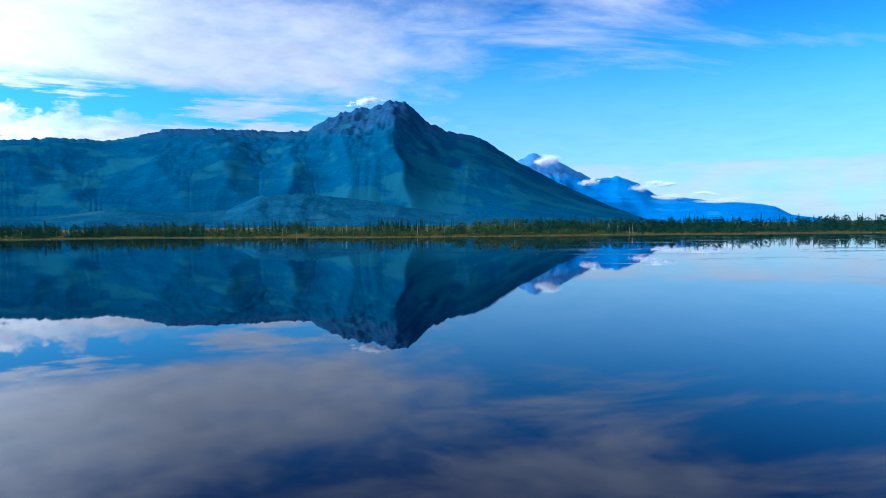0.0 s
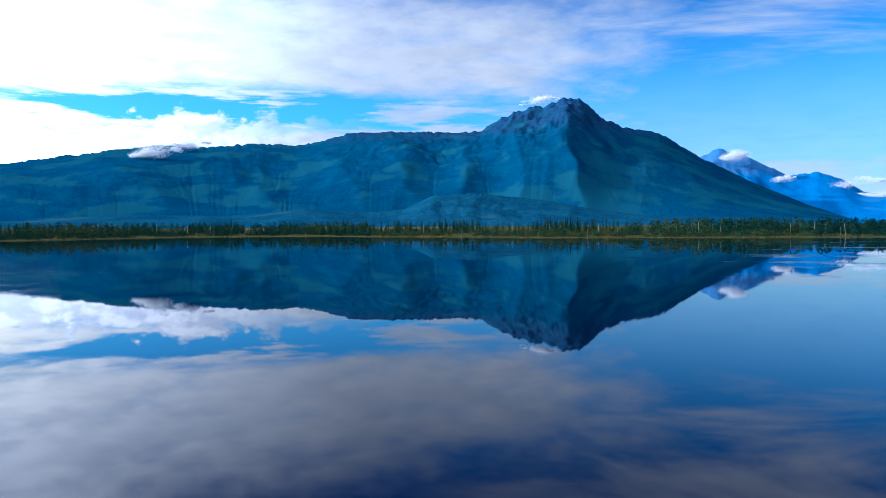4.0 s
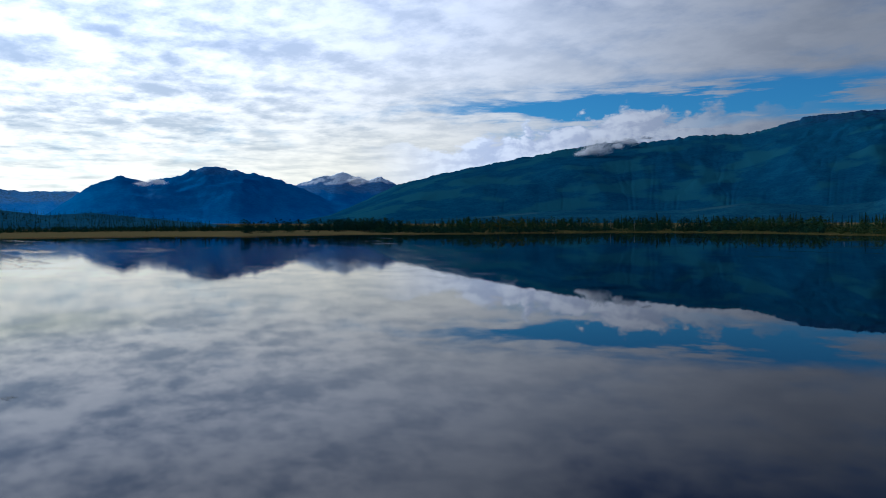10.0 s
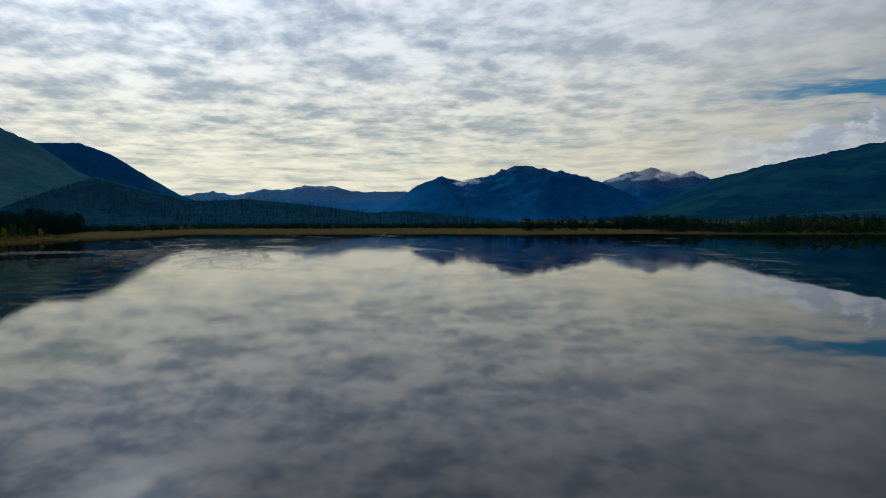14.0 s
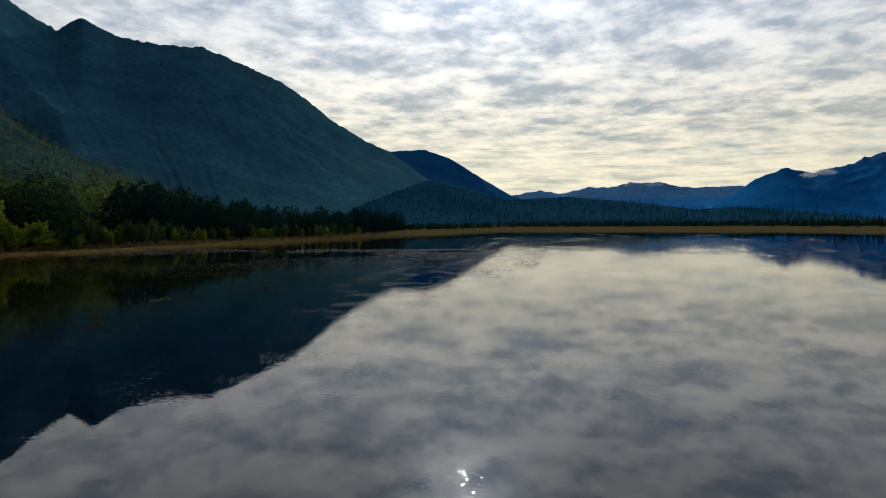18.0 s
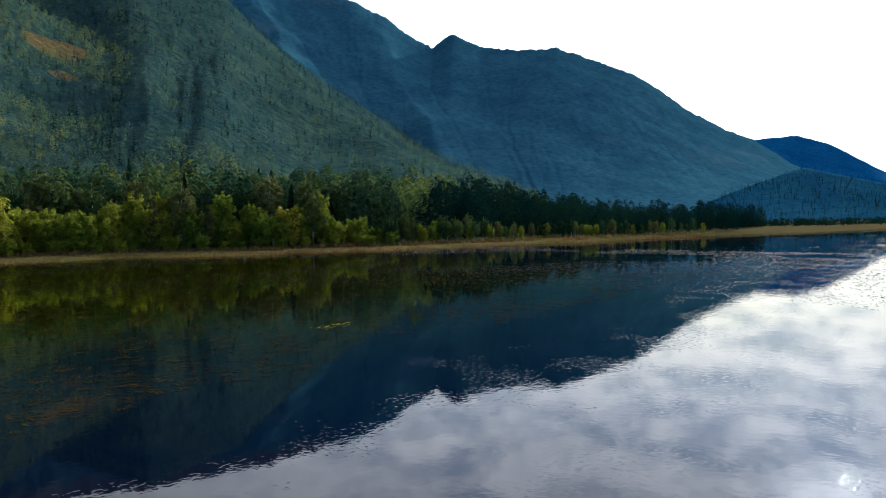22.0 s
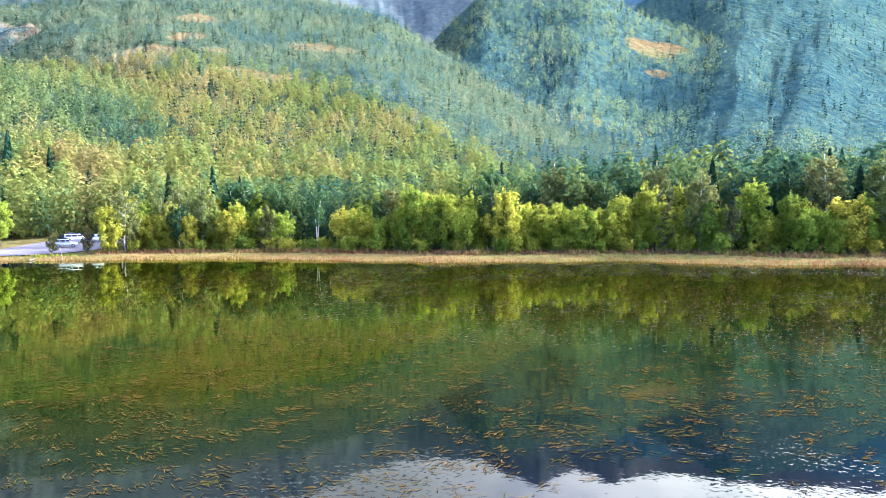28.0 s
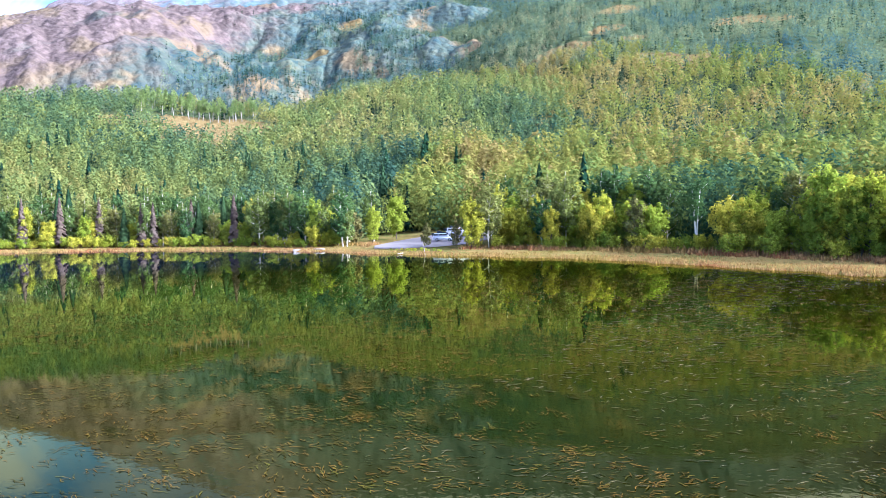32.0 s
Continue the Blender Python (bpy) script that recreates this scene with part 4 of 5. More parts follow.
az, p, clump = az[keep], p[keep], clump[keep]
h = RNG.uniform(2.6, 7.6, len(p)) * (0.45 + 1.1 * np.clip(clump, 0.3, 0.8)) * np.clip(1.15 - np.clip(az - 25, 0, 60) / 90, 0.5, 1.2)
spruces("far_shore_spruces", p, h * 1.05, h * RNG.uniform(0.2, 0.3, len(p)), RNG.uniform(0, 1, len(p)), "dark slender spruces in clumps along the far shore", 9, 5)
az, p = belt(2600, -44, 60, 26, 120)
grove = patchy(p, 34.0, 55) + np.where(az < -10, 0.17, np.where(az > 14, 0.10, -0.05))
keep = grove > 0.53
az, p, grove = az[keep], p[keep], grove[keep]
h = RNG.uniform(2.6, 7.0, len(p)) * (0.5 + np.clip(grove, 0.3, 0.8))
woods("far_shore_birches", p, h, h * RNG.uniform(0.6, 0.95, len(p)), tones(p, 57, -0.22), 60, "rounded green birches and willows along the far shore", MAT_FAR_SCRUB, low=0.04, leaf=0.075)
az, p = belt(5200, -44, 50, 2, 60)
keep = patchy(p, 18.0, 59) > 0.42
az, p = az[keep], p[keep]
h = RNG.uniform(1.0, 3.2, len(p)) * (0.5 + patchy(p, 12.0, 58))
gold = np.where((az > -24) & (az < 13), 0.58, 0.24)
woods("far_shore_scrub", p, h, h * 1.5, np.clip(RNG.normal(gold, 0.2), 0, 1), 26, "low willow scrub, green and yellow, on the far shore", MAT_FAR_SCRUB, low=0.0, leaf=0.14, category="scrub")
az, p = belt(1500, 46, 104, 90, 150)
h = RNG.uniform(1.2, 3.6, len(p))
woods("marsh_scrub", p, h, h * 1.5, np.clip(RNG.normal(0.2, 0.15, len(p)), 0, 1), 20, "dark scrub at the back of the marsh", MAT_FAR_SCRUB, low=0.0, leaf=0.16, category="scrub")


def sedge(name, count, az_lo, az_hi, off_lo, off_hi, tall, label, seed):
    az, p = belt(count, az_lo, az_hi, off_lo, off_hi)
    off = np.hypot(p[:, 0] - CENTRE[0], p[:, 1] - CENTRE[1]) - shore_radius(az)
    p = p[~((np.abs(az - 192.3) < 4.6) & (off > 5))]
    p[:, 2] = np.maximum(p[:, 2], -0.05)
    count = len(p)
    blades = 5
    base = np.repeat(p, blades, 0) + np.concatenate([RNG.normal(0, 0.22, (count * blades, 2)), np.zeros((count * blades, 1))], 1)
    lean = np.concatenate([RNG.normal(0, 0.28, (count * blades, 2)), np.ones((count * blades, 1))], 1)
    height = tall * RNG.uniform(0.5, 1.2, (count * blades, 1)) * (0.5 + np.repeat(patchy(p, 6.0, seed), blades)[:, None])
    s = RNG.normal(size=(count * blades, 3)) * [1, 1, 0]
    s = unit(s) * height * 0.11
    tri = np.stack([base - s, base + s, base + lean * height], 1)
    mesh = bpy.data.meshes.new(name)
    mesh.from_pydata(tri.reshape(-1, 3), [], np.arange(3 * len(tri)).reshape(-1, 3).tolist())
    mesh.materials.append(MAT_SEDGE)
    t = np.clip(np.repeat((patchy(p, 9.0, seed + 2) - 0.5) * 1.6 + 0.6, blades) + RNG.normal(0, 0.1, count * blades), 0, 1)
    mesh.attributes.new("tone", "FLOAT", "POINT").data.foreach_set("value", np.repeat(t, 3).astype(np.float32))
    return tagged(new(name, mesh), label, "grass", "", "stuff")


sedge("shore_sedge", 15000, 98, 246, -0.8, 22, 0.34, "tan and green sedge along the lake shore", 61)
sedge("back_sedge", 4500, 98, 246, 11, 19, 0.85, "russet and tan tall grass at the back of the bank", 67)
sedge("edge_sedge", 5000, 98, 246, -1.4, 2.2, 0.45, "yellow-green sedge at the water's edge", 63)
sedge("far_sedge", 4500, -44, 98, -0.8, 6, 0.36, "golden sedge flats on the far shore", 65)


# ---- single trees of the shore ----
def part(name, mesh, parent, label=""):
    ob = new(name, mesh)
    ob.parent = parent
    return tagged(ob, label)


def tube_mesh(name, lines, mat, sides=6):
    """Tapered limbs: each line is a list of (point, radius)."""
    verts, faces = [], []
    for line in lines:
        start = len(verts)
        for k, (p, r) in enumerate(line):
            p = Vector(p)
            q = Vector(line[min(k + 1, len(line) - 1)][0]) - Vector(line[max(k - 1, 0)][0])
            turn = q.to_track_quat("Z", "Y") if q.length > 1e-6 else Euler((0, 0, 0)).to_quaternion()
            for i in range(sides):
                a = 2 * math.pi * i / sides
                verts.append(tuple(p + turn @ Vector((math.cos(a) * r, math.sin(a) * r, 0))))
        for k in range(len(line) - 1):
            for i in range(sides):
                a, b = start + k * sides + i, start + k * sides + (i + 1) % sides
                faces.append((a, b, b + sides, a + sides))
        faces.append(tuple(start + (len(line) - 1) * sides + i for i in range(sides)))
        faces.append(tuple(start + i for i in reversed(range(sides))))
    mesh = bpy.data.meshes.new(name)
    mesh.from_pydata(verts, [], faces)
    mesh.materials.append(mat)
    mesh.shade_smooth()
    return mesh


def tree_model(name, height, width, leaves, leaf, leaf_mat, bark, seed, low=0.1, limbs=9, lean=0.03, label="", category="tree", narrow=1.0):
    """One broadleaved tree: a bent tapered trunk, limbs, and sprays of leaves clustered round the limb ends."""
    rng = np.random.default_rng(seed)
    root = new(name)
    top = Vector((rng.normal(0, lean) * height, rng.normal(0, lean) * height, height * 0.93))
    r0 = height * 0.013 + 0.03
    stem = [((top * (k / 5)) + Vector((rng.normal(0, 0.01) * height * (0 < k < 5), rng.normal(0, 0.01) * height * (0 < k < 5), -0.3 if k == 0 else 0)), r0 * (1 - 0.85 * k / 5)) for k in range(6)]
    lines, ends = [stem], []
    for k in range(limbs):
        u = low + (0.88 - low) * (k + rng.uniform(0, 1)) / limbs
        a = k * 2.4 + rng.uniform(-0.5, 0.5)
        reach = width * 0.5 * math.sin(math.pi * min(1, u * 0.9 + 0.08) ** (0.8 * narrow)) ** 0.7 * rng.uniform(0.6, 1.05)
        start = top * u
        end = start + Vector((math.cos(a) * reach, math.sin(a) * reach, reach * rng.uniform(0.25, 0.9)))
        mid = start.lerp(end, 0.5) + Vector((0, 0, -0.08 * reach))
        lines.append([(start, r0 * (1 - u) * 0.55 + 0.012), (mid, r0 * (1 - u) * 0.35 + 0.008), (end, 0.006)])
        for q in (0.35, 0.6, 0.82, 1.0):
            ends.append((start.lerp(end, q) + Vector((rng.normal(0, 0.12), rng.normal(0, 0.12), rng.normal(0, 0.15))) * reach, reach * 0.26 + 0.16))
        ends.append((end + Vector((0, 0, reach * 0.35)), reach * 0.16 + 0.12))
    ends += [(top * u, width * 0.16 * (1.25 - u) + 0.12) for u in (0.5, 0.6, 0.7, 0.8, 0.88, 0.95, 1.01)]
    c = np.array([tuple(e[0]) for e in ends])
    rad = np.array([e[1] for e in ends])
    pick = rng.choice(len(c), leaves, p=rad ** 1.6 / (rad ** 1.6).sum())
    d = unit(rng.normal(size=(leaves, 3)))
    pos = c[pick] + d * (rad[pick] * rng.uniform(0.15, 1, leaves) ** 0.45)[:, None] * [1, 1, 0.9]
    pos[:, 2] = np.clip(pos[:, 2], 0.12, None)
    outward = pos - np.array(tuple(top * 0.5))
    nrm = unit(unit(d) + 0.5 * unit(outward) + [0, 0, 0.35] + rng.normal(0, 0.4, (leaves, 3)))
    part("trunk", tube_mesh("trunk", lines, bark), root, "white bark trunk" if bark is MAT_BIRCH else "")
    part("crown", quads_mesh("crown", pos, nrm, leaf * rng.uniform(0.55, 1.2, leaves), leaf_mat), root)
    return tagged(root, label, category)


def spruce_model(name, height, width, mat, seed, label, tiers=22, arms=9):
    global RNG
    RNG = np.random.default_rng(seed)
    root = new(name)
    part("trunk", tube_mesh("trunk", [[((0, 0, -0.3), height * 0.014 + 0.03), ((0, 0, height * 0.5), height * 0.008), ((0, 0, height * 0.98), 0.01)]], MAT_BARK), root)
    q = spruce_faces(np.zeros((1, 3)), np.array([height]), np.array([width]), tiers, arms)
    mesh = bpy.data.meshes.new("crown")
    mesh.from_pydata(q.reshape(-1, 3), [], np.arange(4 * len(q)).reshape(-1, 4).tolist())
    mesh.materials.append(mat)
    part("crown", mesh, root)
    return tagged(root, label, "tree")


MODELS = {
    "willow": [tree_model("willow", 6.2, 4.6, 3600, 0.165, MAT_LEAF, MAT_BARK, 100 + k, 0.04, 18, label="rounded yellow-green willow on the lake bank", narrow=1.2) for k in range(4)],
    "poplar": [tree_model("poplar", 9.5, 4.2, 4200, 0.175, MAT_LEAF, MAT_BARK, 200 + k, 0.08, 24, label="tall yellow-green poplar with leaves to the ground") for k in range(4)],
    "birch": [tree_model("birch", 11.5, 5.0, 4000, 0.18, MAT_DARKLEAF, MAT_BIRCH, 300 + k, 0.15, 24, label="green birch with a pale slender trunk") for k in range(3)],
    "golden": [tree_model("golden_poplar", 8.0, 3.2, 2000, 0.19, MAT_GOLD, MAT_BARK, 400 + k, 0.08, 20, label="slender poplar turning golden yellow") for k in range(2)],
    "bush": [tree_model("willow_bush", 2.6, 3.2, 900, 0.16, MAT_LEAF, MAT_BARK, 500 + k, 0.02, 12, label="low green willow bush at the back of the sedge", category="bush") for k in range(3)],
    "tall": [tree_model("tall_birch", 13.0, 3.8, 1700, 0.26, MAT_PALELEAF, MAT_PALEBARK, 550 + k, 0.42, 14, 0.06, label="tall birch with a long bare white trunk on the hill") for k in range(3)],
    "spruce": [spruce_model("spruce", 11.0, 3.6, MAT_SPRUCE, 600 + k, "dark green spruce with drooping boughs", 34, 13) for k in range(3)],
    "dead": [spruce_model("dead_spruce", 10.5, 3.0, MAT_DEAD, 700 + k, "dead spruce with bare purplish-brown twigs", 24, 8) for k in range(2)],
}
for kind, models in MODELS.items():
    for ob in models:
        ob.location = (0, 0, 0)
USED = {}


def plant(kind, az, off, scale, group, r=None, height=None):
    """Stands one tree on the ground; the first of each model is the model itself."""
    pick = random.randrange(len(MODELS[kind]))
    model = MODELS[kind][pick]
    r = float(shore_radius(np.array([az]))[0]) + off if r is None else r
    x, y = polar(az, r)
    z = float(land_height(np.array([az]), np.array([r]))[0]) if height is None else height
    m = pose(x, y, z - 0.05, 0, 0, random.uniform(0, 360)) @ Matrix.Scale(scale, 4)
    if model.name not in USED:
        USED[model.name] = True
        model.matrix_basis = m
        ob = model
    else:
        ob = copy_thing(model, Matrix.Identity(4))
        ob.matrix_basis = m
    return tagged(ob, group=group)


random.seed(5)
az = 99.0
while az < 186:
    back = 17 if az > 110 else 26
    kind = random.choices(("willow", "poplar", "birch", "golden"), (6, 5, 0.6, 0.5))[0]
    if az < 121:
        kind = random.choice(("birch", "birch", "poplar"))
    size = random.uniform(0.85, 1.4) * (0.36 if az < 112 else 0.48 if az < 121 else 0.75 if az < 124 else 1.0)
    if 165.9 < az < 171.2:
        kind, size = "bush", 0.62
    plant(kind, az, back + random.uniform(0, 6), size, "trees along the south bank")
    az += random.uniform(0.35, 0.75) if az > 140 else random.uniform(0.45, 0.85) if az > 121 else random.uniform(0.25, 0.5)
az = 119.0
while az < 187:
    plant("bush", az, 14.5 + random.uniform(0, 3.5), random.uniform(0.6, 1.2), "bushes along the south bank")
    az += random.uniform(0.9, 2.0)
az = 124.0
while az < 187:
    kind = random.choices(("poplar", "birch", "spruce"), (3, 5, 2 if az > 172 else 0.4))[0]
    if 166.6 < az < 171.0:
        az += 2.5
        continue
    plant(kind, az, 27 + random.uniform(0, 6), random.uniform(1.1, 1.5), "second row of trees on the south bank")
    az += random.uniform(0.9, 1.7)
az = 199.5
while az < 246:
    kind = random.choices(("willow", "poplar", "birch", "spruce", "bush"), (1.6, 2.0, 5, 2.2, 1.4))[0]
    plant(kind, az, 9 + random.uniform(0, 7), random.uniform(0.75, 1.2), "trees along the east bank")
    az += random.uniform(0.35, 0.75)
az = 200.5
while az < 246:
    kind = random.choices(("poplar", "birch", "spruce"), (2, 5, 2))[0]
    plant(kind, az, 17 + random.uniform(0, 9), random.uniform(0.95, 1.35), "second row of trees on the east bank")
    az += random.uniform(0.5, 0.95)
for az in (211.0, 215.2, 218.6, 219.6, 223.4, 226.5, 229.5, 236.0):
    plant("dead", az, 9.0 + random.uniform(0, 2), random.uniform(0.95, 1.2), "dead spruces on the east bank")
for az, off, kind, size in ((188.35, 15, "golden", 0.70), (191.05, 13, "golden", 0.64), (202.7, 9, "willow", 0.8), (199.2, 15, "golden", 0.95), (200.9, 13, "poplar", 0.8), (197.8, 19, "poplar", 0.95),
                            (186.2, 13, "poplar", 1.1), (185.0, 15, "birch", 1.15), (198.6, 26, "birch", 1.1), (188.0, 44, "birch", 1.2), (186.0, 33, "birch", 1.3), (196.8, 32, "poplar", 1.2)):
    plant(kind, az, off, size, "trees round the gravel lot")
az = 203.5
while az < 246:
    plant("bush", az, 6.5 + random.uniform(0, 3), random.uniform(0.6, 1.15), "bushes along the east bank")
    az += random.uniform(0.6, 1.2)
for k in range(13):
    plant("bush", 188.2 + k * 0.44, 5.2 + random.uniform(0, 1.2), random.uniform(0.14, 0.24), "low bushes below the gravel lot")


def knoll_height(az, r):
    X, Y, Z = KNOLLSIDE
    col = int((az - KNOLL[0][0]) / 0.12)
    row = np.clip((r - 190.0) / (float(np.hypot(X[-1, col] - CENTRE[0], Y[-1, col] - CENTRE[1])) - 190.0), 0, 1) * (len(Z) - 1)
    return float(np.interp(row, np.arange(len(Z)), Z[:, col]))


for k in range(44):
    az, r = 217.6 + 0.23 * k + random.uniform(-0.2, 0.2), random.uniform(378, 405)
    plant("tall", az, 0, random.uniform(0.75, 1.05), "tall birches on the low hill", r, knoll_height(az, r))
for kind, models in MODELS.items():
    for k, ob in enumerate(models):
        if ob.name not in USED:
            az, r = 150.0 + 4.0 * k, 160.0
            x, y = polar(az, r)
            ob.matrix_basis = pose(x, y, float(land_height(np.array([az]), np.array([r]))[0]) - 0.05)
            tagged(ob, group="second row of trees on the south bank")

# ---- the gravel lot, vehicles and small things ----


def mesh_from(name, bm, mat, smooth=False):
    mesh = bpy.data.meshes.new(name)
    bm.to_mesh(mesh)
    bm.free()
    mesh.materials.append(mat)
    if smooth:
        mesh.shade_smooth()
    return mesh


def box(size, at=(0, 0, 0), bevel=0.0, taper=1.0):
    bm = bmesh.new()
    bmesh.ops.create_cube(bm, size=1.0)
    for v in bm.verts:
        k = taper if v.co.z > 0 else 1.0
        v.co = Vector((v.co.x * size[0] * k, v.co.y * size[1] * k, v.co.z * size[2])) + Vector(at)
    if bevel:
        bmesh.ops.bevel(bm, geom=bm.edges[:], offset=bevel, segments=2, affect="EDGES")
    return bm


def profile(points, width, inset=0.0, bevel=0.05):
    """A side outline (x, z) drawn out to a width; inset narrows its top like a car's roof."""
    bm = bmesh.new()
    top = max(z for _, z in points)
    low = min(z for _, z in points)
    rows = []
    for side in (-1, 1):
        rows.append([bm.verts.new((x, side * (width / 2 - inset * (z - low) / (top - low)), z)) for x, z in points])
    bm.faces.new(rows[0])
    bm.faces.new(list(reversed(rows[1])))
    n = len(points)
    for i in range(n):
        bm.faces.new((rows[0][i], rows[1][i], rows[1][(i + 1) % n], rows[0][(i + 1) % n]))
    bmesh.ops.recalc_face_normals(bm, faces=bm.faces[:])
    bmesh.ops.bevel(bm, geom=bm.edges[:], offset=bevel, segments=2, affect="EDGES")
    return bm


def disc(radius, width, at, mat, name, segments=20):
    bm = bmesh.new()
    bmesh.ops.create_cone(bm, cap_ends=True, segments=segments, radius1=radius, radius2=radius, depth=width, matrix=Matrix.Translation(at) @ Matrix.Rotation(radians(90), 4, "X"))
    rim = [e for e in bm.edges if len(e.link_faces) == 2 and any(len(f.verts) > 4 for f in e.link_faces)]
    bmesh.ops.bevel(bm, geom=rim, offset=min(0.03, width * 0.2), segments=1, affect="EDGES")
    return mesh_from(name, bm, mat)


def paint(name, rgb, rough=0.25, metallic=0.0):
    m, n = material(name)
    p = n.add("ShaderNodeTexCoord").outputs["Object"]
    dirt = n.ramp(n.noise(p, 3.0, 5.0), 0.5, 0.75)
    finish(n, n.mix(dirt, (*rgb, 1), tuple(0.6 * c + 0.4 * d for c, d in zip(rgb, (0.3, 0.26, 0.2))) + (1,)), rough, None, Metallic=metallic)
    return m


MAT_WHITE, MAT_SILVER, MAT_TEAL = paint("white_car_paint", (0.78, 0.79, 0.8)), paint("silver_blue_car_paint", (0.58, 0.63, 0.70), 0.3, 0.2), paint("teal_car_paint", (0.12, 0.30, 0.36))
MAT_GLASS = paint("dark_window_glass", (0.02, 0.03, 0.04), 0.05)
MAT_TYRE, MAT_RIM = plain("black_rubber", (0.02, 0.02, 0.02), 0.85), paint("grey_alloy", (0.5, 0.5, 0.52), 0.3, 0.9)
MAT_LAMP, MAT_TAIL = paint("clear_lamp_glass", (0.75, 0.76, 0.74), 0.1), paint("red_lamp_glass", (0.35, 0.02, 0.02), 0.15)


def vehicle(name, body_pts, cabin_pts, length, width, mat, label, x, y, z, turn, side_windows, bed=None, wheel=0.34):
    root = new(name)
    part("body", mesh_from("body", profile(body_pts, width, 0.06, 0.06), mat, True), root)
    cab = part("cabin", mesh_from("cabin", profile(cabin_pts, width - 0.14, 0.16, 0.05), mat, True), root)
    low, top = min(p[1] for p in cabin_pts), max(p[1] for p in cabin_pts)
    for x0, x1 in side_windows:
        for side in (-1, 1):
            bm = box((x1 - x0, 0.03, (top - low) * 0.62), ((x0 + x1) / 2, side * (width / 2 - 0.135), low + (top - low) * 0.52), 0.01)
            part("side_window", mesh_from("side_window", bm, MAT_GLASS), cab, "dark side window")
    front, back = max(p[0] for p in cabin_pts), min(p[0] for p in cabin_pts)
    roof_front, roof_back = max(p[0] for p in cabin_pts if p[1] == top), min(p[0] for p in cabin_pts if p[1] == top)
    for a, b, nm in ((front, roof_front, "windscreen"), (back, roof_back, "rear_window")):
        d = Vector((b - a, 0, top - low))
        m = Matrix.Translation(((a + b) / 2 + (0.03 if nm == "windscreen" else -0.03), 0, (low + top) / 2)) @ d.to_track_quat("Z", "Y").to_matrix().to_4x4()
        bm = box((0.04, width - 0.45, d.length * 0.74), (0, 0, 0), 0.01)
        bm.transform(m)
        part(nm, mesh_from(nm, bm, MAT_GLASS), cab, "dark tinted glass")
    for wx in (length * 0.31, -length * 0.30):
        for side in (-1, 1):
            w = part("wheel", disc(wheel, 0.22, (wx, side * (width / 2 - 0.1), wheel), MAT_TYRE, "tyre"), root, "black rubber wheel")
            part("rim", disc(wheel * 0.58, 0.05, (wx, side * (width / 2 + 0.015), wheel), MAT_RIM, "rim", 12), w, "grey alloy rim")
    for side in (-1, 1):
        part("headlight", mesh_from("headlight", box((0.08, 0.30, 0.14), (length / 2 - 0.03, side * width * 0.34, 0.78), 0.02), MAT_LAMP), root, "clear headlight")
        part("tail_light", mesh_from("tail_light", box((0.06, 0.16, 0.26), (-length / 2 + 0.02, side * width * 0.41, 0.88), 0.02), MAT_TAIL), root, "red tail light")
        part("mirror", mesh_from("mirror", box((0.12, 0.2, 0.15), (front - 0.35, side * (width / 2 + 0.07), low + 0.1), 0.03), MAT_TYRE), root, "black door mirror")
    for e, nm in ((1, "front_bumper"), (-1, "rear_bumper")):
        part(nm, mesh_from(nm, box((0.16, width * 0.96, 0.2), (e * length / 2, 0, 0.48), 0.04), MAT_RIM), root, "grey bumper")
    if bed:
        part("cargo_bed", mesh_from("cargo_bed", box((bed[1] - bed[0], width - 0.3, 0.04), ((bed[0] + bed[1]) / 2, 0, 1.08), 0.01), MAT_TYRE), root, "dark open cargo bed")
    root.matrix_basis = pose(x, y, z, 0, 0, turn)
    return tagged(root, label, "car", "cars on the gravel lot")


def lot_height(x, y):
    qx, qy = x - CENTRE[0], y - CENTRE[1]
    return float(land_height(np.array([math.degrees(math.atan2(-qx, qy)) % 360]), np.array([math.hypot(qx, qy)]))[0])


def gravel_material():
    m, n = material("gravel")
    p = n.add("ShaderNodeNewGeometry").outputs["Position"]
    a, b = n.noise(p, 3.0, 8.0, 0.7), n.noise(p, 0.15, 4.0)
    finish(n, n.mix(n.ramp(b, 0.3, 0.7), n.mix(a, (0.13, 0.122, 0.122, 1), (0.23, 0.215, 0.215, 1)), (0.19, 0.18, 0.18, 1)), 0.95, a, 0.5, 0.05)
    return m


LOT_EDGE = [(188.0, 20.0), (190.6, 12.0), (193.5, 8.0), (195.6, 7.0), (196.6, 13.0), (196.0, 24.0), (194.0, 40.0), (190.0, 52.0), (187.2, 48.0)]
bm = bmesh.new()
ring = []
for a, off in LOT_EDGE:
    r = float(shore_radius(np.array([a]))[0]) + off
    x, y = polar(a, r)
    ring.append(bm.verts.new((x, y, 0)))
bm.faces.new(ring)
bmesh.ops.triangulate(bm, faces=bm.faces[:])
bmesh.ops.subdivide_edges(bm, edges=bm.edges[:], cuts=5, use_grid_fill=True)
for v in bm.verts:
    v.co.z = lot_height(v.co.x, v.co.y) + 0.14
tagged(new("gravel_lot", mesh_from("gravel_lot", bm, gravel_material(), True)), "pale grey gravel parking lot sloping to the lake", "parking lot", "", "structure")

SUV_BODY = [(-2.25, 0.35), (2.25, 0.35), (2.3, 0.75), (2.15, 1.0), (1.1, 1.08), (-2.2, 1.08), (-2.3, 0.8)]
SUV_CABIN = [(-2.2, 1.02), (1.2, 1.02), (0.55, 1.68), (-1.95, 1.70)]
